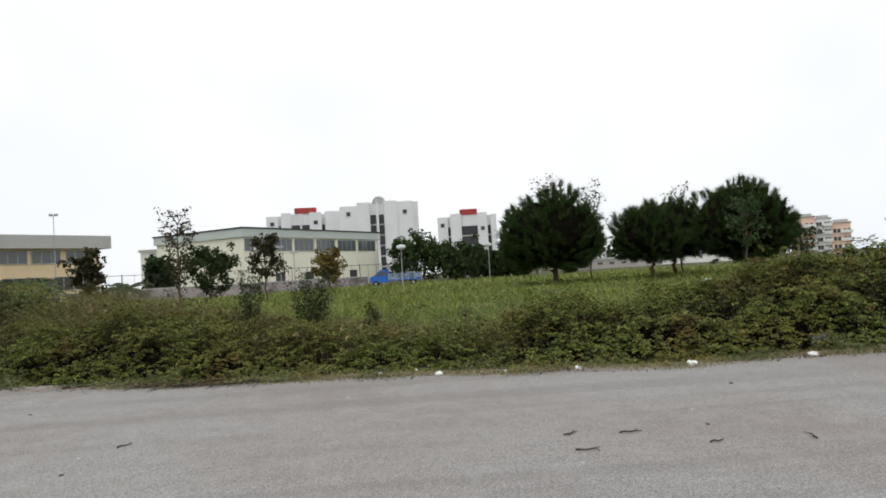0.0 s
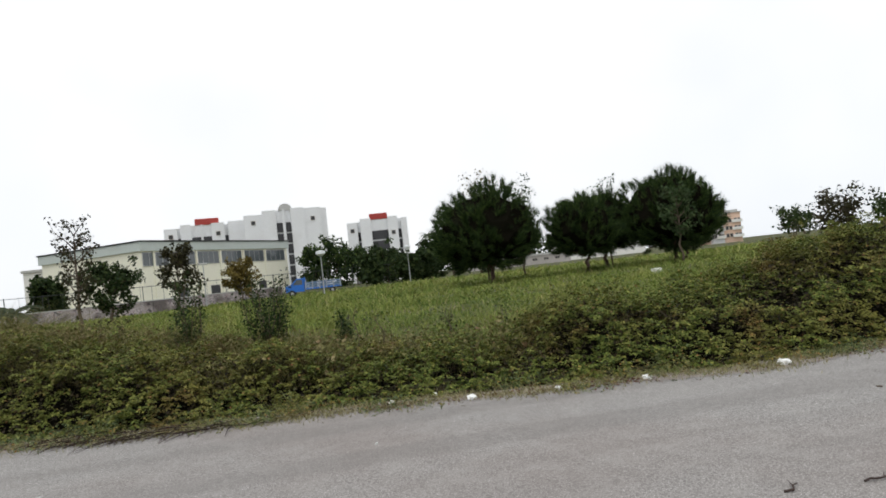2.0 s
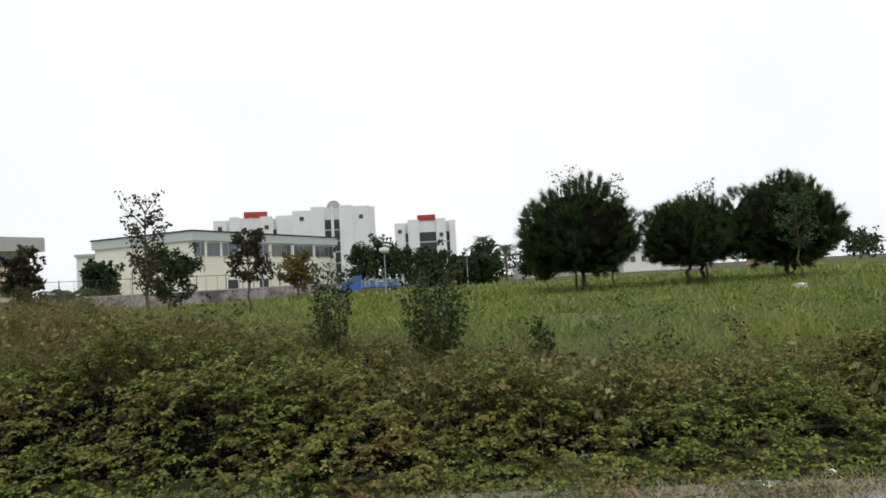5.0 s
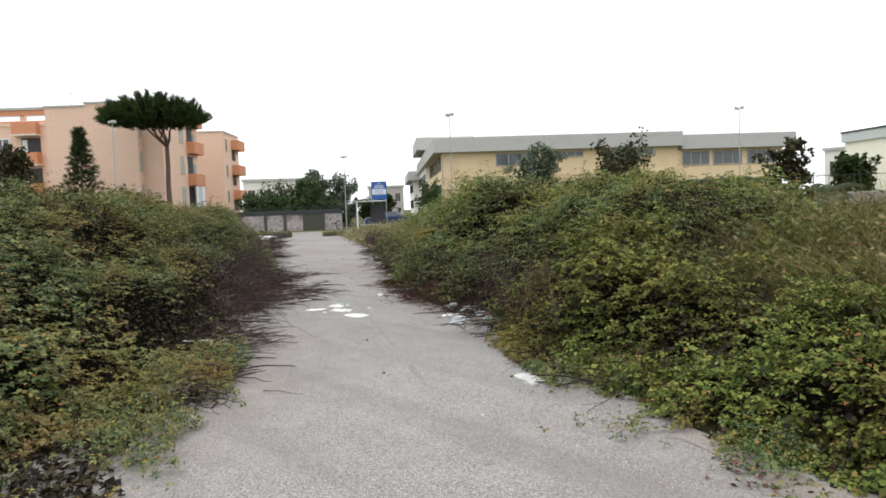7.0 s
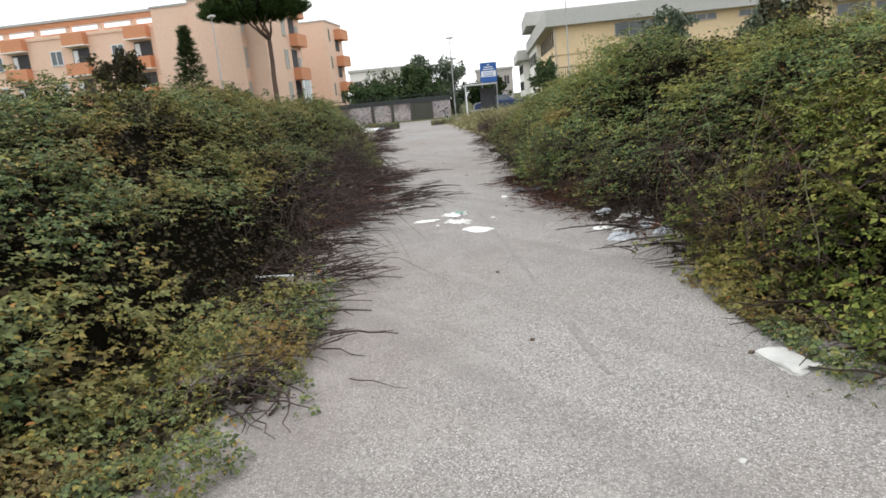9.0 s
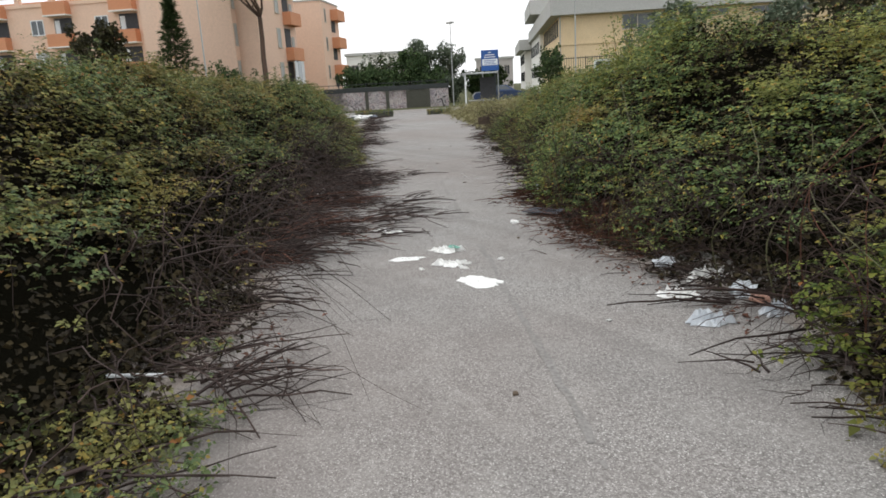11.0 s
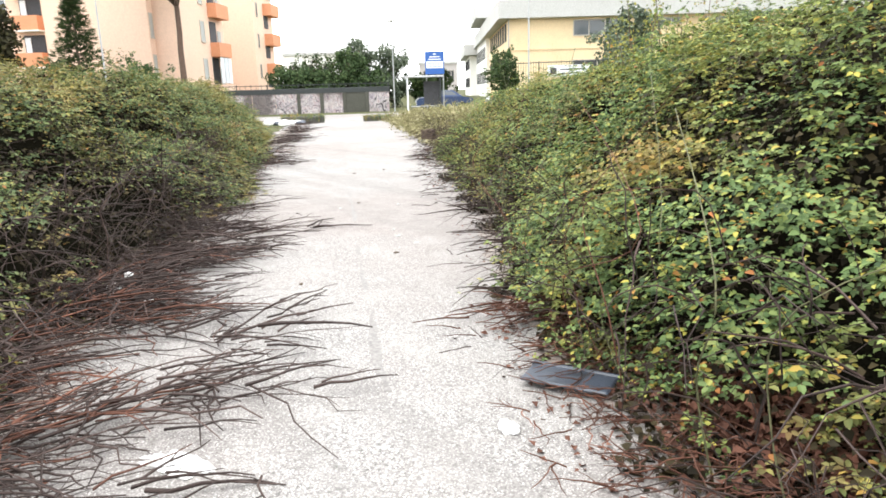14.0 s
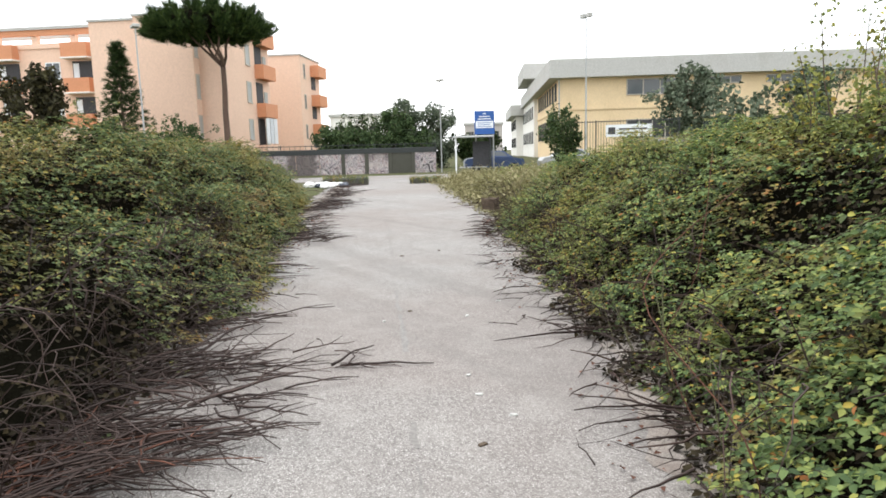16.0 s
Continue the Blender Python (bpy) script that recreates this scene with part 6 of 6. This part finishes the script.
def palm(x, y, high, seed):
    r = np.random.default_rng(seed)
    z = float(ground_z(np.array(x * 1.0), np.array(y * 1.0)))
    t = thing("palm_tree", x, y, z, "small palm with drooping grey-green fronds", "palm", group="palms")
    local("trunk", Shape().tube([(0, 0, -0.1), (0.05, 0, high * 0.5), (0, 0, high)], [0.22, 0.18, 0.2], 9), BARK, t)
    k = 26
    for_v, for_f, base = [], [], 0
    for i in range(k):
        a, up = i * 2.4, r.uniform(-0.2, 1.0)
        for j in range(22):
            u = (j + 1) / 22
            c = np.array([math.cos(a) * u * 2.0, math.sin(a) * u * 2.0, high + up * u * 1.7 - 1.3 * u * u])
            for s in (-1, 1):
                d = np.array([-math.sin(a) * s + math.cos(a) * 0.6, math.cos(a) * s + math.sin(a) * 0.6, -0.35]) * 0.45 * (1.1 - u * 0.6)
                for_v += [c, c + d * 0.5 + np.array([0, 0, 0.03]), c + d]
                for_f.append((base, base + 1, base + 2))
                for_v += [c, c + d, c + d * 0.5 - np.array([0, 0, 0.03])]
                for_f.append((base + 3, base + 4, base + 5))
                base += 6
    local("fronds", array_mesh("fronds", np.array(for_v), np.array(for_f)), OLIVE, t, kind="stuff")


palm(-25.5, 49.0, 2.0, 3)
palm(-20.0, 50.5, 1.4, 4)
palm(24.5, 118.0, 6.0, 5)
palm(22.0, 125.0, 8.0, 6)


# ---- lane ends, slabs and litter ----
def barrier(x, y, w, high, rz, label):
    t = thing("concrete_barrier", x, y, 0, label, "barrier", rz)
    local("block", Shape().box(-w / 2, w / 2, -0.25, 0.25, -0.02, high * 0.7, None, 0.06), DARKSTONE, t)
    k = 900
    r = np.random.default_rng(int(abs(x) * 10))
    v, f = blades(r.uniform(-w / 2, w / 2, k), r.uniform(-0.3, 0.3, k), r.uniform(0, 0.6, k) * high, np.full(k, high * 0.5), 0.014, r, 0.5)
    local("weeds", array_mesh("weeds", v, f), BRAMBLE_DARK, t, "weeds round the block", kind="stuff")


lane_deg = math.degrees(math.atan2(N[1], N[0]))
barrier(*lane(31.0, -2.0)[:2], 2.2, 0.5, lane_deg, "rough concrete block with weeds closing the lane")
barrier(*lane(30.7, 1.9)[:2], 1.5, 0.36, lane_deg + 8, "low concrete block at the lane end")


def sheet(name, x, y, w, l, rz, mat, label, category, crumple=0.02, seed=0, z=0.004, hole=0.0):
    """A torn or crumpled sheet: an uneven outline, folds and thickness."""
    r = np.random.default_rng(seed + 100)
    rings, seg = 6, 36
    ang = np.arange(seg) * 2 * math.pi / seg
    out = 0.92 + r.normal(0, 0.07, seg)
    for k in (2, 3, 4, 7):
        out = out + 0.22 / k * np.sin(k * ang + r.uniform(0, 6))
    for j in r.integers(0, seg, 4):
        out[j] -= r.uniform(0.1, 0.35)
    # squarer than round, torn in places
    out = out * (np.abs(np.cos(ang + 0.3)) ** 5 + np.abs(np.sin(ang + 0.3)) ** 5) ** -0.2 * 0.9
    v = [(0, 0, z + crumple * r.uniform(0.3, 1.2))]
    for i in range(1, rings + 1):
        for j in range(seg):
            a = j * 2 * math.pi / seg
            k = i / rings * (1 + (out[j] - 1) * i / rings)
            v.append((w / 2 * k * math.cos(a), l / 2 * k * math.sin(a), z + (crumple * abs(r.normal(0.4, 0.6)) if i < rings else crumple * 0.15 * r.uniform(0, 1))))
    f = [(0, 1 + j, 1 + (j + 1) % seg) for j in range(seg)]
    f += [(1 + (i - 1) * seg + j, 1 + i * seg + j, 1 + i * seg + (j + 1) % seg, 1 + (i - 1) * seg + (j + 1) % seg) for i in range(1, rings) for j in range(seg)]
    n = len(v)
    v += [(a, b, max(0.001, c - 0.003)) for a, b, c in v[-seg:]]
    f += [(1 + (rings - 1) * seg + j, n + j, n + (j + 1) % seg, 1 + (rings - 1) * seg + (j + 1) % seg) for j in range(seg)]
    ob = part(name, Shape().add(v, f), mat)
    ob.matrix_world = pose(x, y, 0, 0, 0, rz)
    return tagged(ob, label, category)


def bag(x, y, size, mat, label, seed, z=0.0, flat=0.55):
    """A crumpled plastic bag."""
    bm = bmesh.new()
    bmesh.ops.create_icosphere(bm, subdivisions=3, radius=size)
    for q in bm.verts:
        b = 1 + 0.5 * noise.noise(q.co * 3.0 / size * 0.6 + Vector((seed * 3.1, 0, 0))) + 0.22 * noise.noise(q.co * 9.0 / size * 0.5 + Vector((0, seed, 0)))
        q.co = Vector((q.co.x * b, q.co.y * b * 0.8, max(q.co.z * b * flat + size * flat * 0.6, 0.002)))
    me = bpy.data.meshes.new("plastic_bag")
    bm.to_mesh(me)
    ob = part("plastic_bag", me, mat)
    ob.matrix_world = pose(x, y, z, 0, 0, seed * 47)
    return tagged(ob, label, "litter")


sheet("paper_sheet", -12.32, 11.36, 0.46, 0.3, 20, LITTER, "flat torn white plastic sheet on the lane", "litter", 0.012, 1)
sheet("paper_sheet", -13.40, 11.27, 0.36, 0.15, 65, LITTER, "smooth white oval plastic piece on the lane", "litter", 0.01, 2)
sheet("plastic_wrap", -13.42, 11.72, 0.36, 0.2, 35, LITTER, "torn white plastic bag lying flat on the lane", "litter", 0.028, 17)
sheet("plastic_wrap", -13.36, 11.78, 0.14, 0.07, 10, TEALBAG, "green printed scrap of packaging", "litter", 0.012, 18, z=0.04)
sheet("paper_sheet", -12.98, 11.46, 0.28, 0.2, 50, LITTER, "torn crumpled white paper on the lane", "litter", 0.022, 4)
for i in range(9):
    r8 = np.random.default_rng(700 + i)
    sheet("paper_scrap", -12.95 + r8.normal(0, 0.2), 11.62 + r8.normal(0, 0.16), 0.05 + 0.05 * r8.uniform(), 0.04, r8.uniform(0, 180), LITTER, "small torn white paper scrap on the lane", "litter", 0.012, 40 + i)
sheet("paper_sheet", -14.66, 11.72, 0.36, 0.18, 30, LITTER, "flat white plastic scrap at the lane edge", "litter", 0.02, 5)
sheet("plastic_sheet", -11.05, 12.22, 0.36, 0.24, 10, LITTER, "white plastic sheet in the dead canes", "litter", 0.03, 6)
sheet("plastic_sheet", -11.22, 12.74, 0.4, 0.22, 70, LITTER, "dirty white plastic sheet under the thicket", "litter", 0.05, 7)
sheet("plastic_sheet", -10.58, 11.92, 0.3, 0.2, 40, PLASTIC, "pale torn plastic wrapping in dead canes", "litter", 0.04, 8)
sheet("plastic_sheet", -10.42, 12.4, 0.28, 0.2, 90, PLASTIC, "glossy grey plastic wrapping under the thicket", "litter", 0.05, 9)
bag(-11.62, 12.72, 0.1, PLASTIC, "small clear plastic bag under the thicket", 1)
bag(-10.78, 12.55, 0.11, PLASTIC, "crumpled grey plastic bag in dead canes", 2)
bag(-10.62, 12.5, 0.075, PINKBAG, "crumpled pinkish brown plastic bag", 3)
bag(-17.7, 12.2, 0.045, LITTER, "small white plastic bag in dead canes", 4, 0.1)
bag(-16.97, 12.18, 0.04, LITTER, "small white paper ball in dead canes", 5, 0.06)
bag(-17.48, 12.05, 0.055, LITTER, "crumpled white packet in dead canes", 6, 0.08)
bag(-15.4, 14.55, 0.12, PLASTIC, "pale plastic bottle scrap under the thicket", 7, 0.05, 0.4)
bag(-14.0, 13.0, 0.05, LITTER, "small white scrap beside the lane", 8)
for i in range(18):
    r9 = np.random.default_rng(200 + i)
    bag(*(lane(29.4 + r9.uniform(-0.9, 0.7), -2.7 + r9.uniform(-1.1, 1.1))[:2]), 0.16 + 0.12 * r9.uniform(), LITTER if i % 4 else BLACKPLASTIC, "white rubbish bag heaped at the lane end" if i % 4 else "black rubbish bag heaped at the lane end", 20 + i)
for i, (x, y) in enumerate(((1.74, 8.32), (4.15, 7.42), (5.73, 7.1), (1.19, 8.2), (2.09, 7.78), (7.6, 7.2), (3.1, 7.6))):
    bag(x, y, 0.045 + 0.015 * (i % 3), LITTER, "small white scrap of litter at the hedge foot", 40 + i, 0.0, 0.6)
ob = part("white_lath", Shape().box(-0.18, 0.18, -0.012, 0.012, 0.0, 0.015, None, 0.003), SIGNWHITE)
ob.matrix_world = pose(-11.9, 8.74, 0.06, 0, 3, 60)
tagged(ob, "thin white wooden lath on the creepers", "lath")


def board():
    t = thing("litter_board", -14.15, 13.55, 0.02, "broken dark grey plastic panel on dead canes", "litter", 25)
    local("panel", Shape().box(-0.23, 0.23, -0.11, 0.11, 0.02, 0.035, None, 0.008), BLACKPLASTIC, t)
    local("rim", Shape().box(-0.24, 0.24, 0.09, 0.12, 0.0, 0.045, None, 0.008), BLACKPLASTIC, t)


board()


def rough_block(name, x, y, w, l, h, rz, mat, label, category, seed):
    bm = bmesh.new()
    bmesh.ops.create_cube(bm, size=1.0)
    bmesh.ops.subdivide_edges(bm, edges=bm.edges, cuts=3, use_grid_fill=True)
    for q in bm.verts:
        b = 1 + 0.45 * noise.noise(q.co * 1.8 + Vector((seed * 5.0, 1, 0)))
        q.co = Vector((q.co.x * w * b, q.co.y * l * b, (q.co.z + 0.5) * h * (1 + 0.25 * noise.noise(q.co * 3 + Vector((0, seed, 0))))))
    me = bpy.data.meshes.new(name)
    bm.to_mesh(me)
    o = part(name, me, mat)
    o.matrix_world = pose(x, y, -0.005 if y < 20 else 0.36, 0, 0, rz)
    return tagged(o, label, category)


rough_block("stone_block", 8.4, 8.35, 0.5, 0.3, 0.2, 10, CONCRETE, "rough broken concrete block at the hedge foot", "rubble", 1)
rough_block("rubble_heap", 15.0, 27.3, 0.4, 0.25, 0.25, 15, LITTER, "pale rubble lying in the meadow", "rubble", 9)
rough_block("stone_slab", -7.72, 10.22, 0.3, 0.17, 0.03, -20, CONCRETE, "pale broken concrete slab at the thicket foot", "rubble", 2)
rough_block("stone_slab", -6.75, 10.35, 0.2, 0.12, 0.03, -30, CONCRETE, "small pale broken slab beside the road", "rubble", 3)
rough_block("brick_block", *lane(10.5, 1.85)[:2], 0.3, 0.2, 0.22, 20, BARK, "brown block beside the lane", "rubble", 4)
for i in range(36):
    r5 = np.random.default_rng(400 + i)
    x, y = (r5.uniform(-6, 9), r5.uniform(1.5, 7)) if i < 16 else lane(r5.uniform(-11, 8), r5.uniform(-0.8, 0.9))[:2]
    rough_block("pebble", x, y, 0.03 + 0.02 * r5.uniform(), 0.025, 0.015, r5.uniform(0, 180), BARK if i % 2 else CONCRETE, "small loose stone on the asphalt" if i % 2 == 0 else "small dark clod on the asphalt", "pebble", i)


def twig(x, y, length, rz, seed):
    r = np.random.default_rng(seed)
    pts = [(length * (u - 0.5), r.normal(0, 0.02), 0.008 + 0.01 * abs(math.sin(u * 9))) for u in np.linspace(0, 1, 6)]
    sh = Shape().tube(pts, [0.008, 0.008, 0.007, 0.006, 0.005, 0.003], 5)
    sh.tube([pts[3], (pts[3][0] + 0.07, pts[3][1] + 0.06, 0.02)], [0.005, 0.002], 4)
    o = part("twig", sh, CANE)
    o.matrix_world = pose(x, y, 0, 0, 0, rz)
    tagged(o, "short dead twig on the asphalt", "twig", "twigs on the asphalt")


for i, (x, y, ln, a) in enumerate(((3.12, 3.02, 0.2, -20), (5.0, 2.96, 0.16, 70), (3.64, 3.53, 0.2, 5), (3.12, 3.63, 0.17, 30), (4.2, 3.0, 0.12, 0), (-9.3, 7.9, 0.5, 160), (-1.2, 4.4, 0.15, 40))):
    twig(x, y, ln, a, 500 + i)


def arching_cane(points, radius, mat, label):
    sh = Shape()
    p = [np.array(q, float) for q in points]
    fine = []
    for i in range(len(p) - 1):
        a, b, c, d = p[max(i - 1, 0)], p[i], p[i + 1], p[min(i + 2, len(p) - 1)]
        for u in np.linspace(0, 1, 6)[:-1]:
            fine.append(0.5 * (2 * b + (c - a) * u + (2 * a - 5 * b + 4 * c - d) * u * u + (3 * b - a - 3 * c + d) * u ** 3))
    fine.append(p[-1])
    sh.tube(fine, [radius * (1 - 0.6 * i / len(fine)) for i in range(len(fine))], 6)
    tagged(part("bramble_cane", sh, mat, smooth=True), label, "bramble cane", "long bramble canes")


for i in range(34):
    r6 = np.random.default_rng(600 + i)
    s, n = r6.uniform(-9.5, 3), 1.5
    n = float(right_foot(np.array(s))) + 0.25
    q = [lane(s, n, 0.0), lane(s + r6.normal(0, 0.2), n - 0.1, 0.45), lane(s + r6.normal(0, 0.35), n - 0.12 + 0.1 * r6.normal(), 0.9), lane(s + r6.normal(0, 0.6), n + 0.2, 1.35 + 0.2 * r6.normal())]
    arching_cane(q, 0.0028 + 0.003 * r6.uniform(), RUSTY if i % 3 == 0 else STEM, "reddish arching bramble cane at the thicket foot" if i % 3 == 0 else "pale arching bramble cane at the thicket foot")
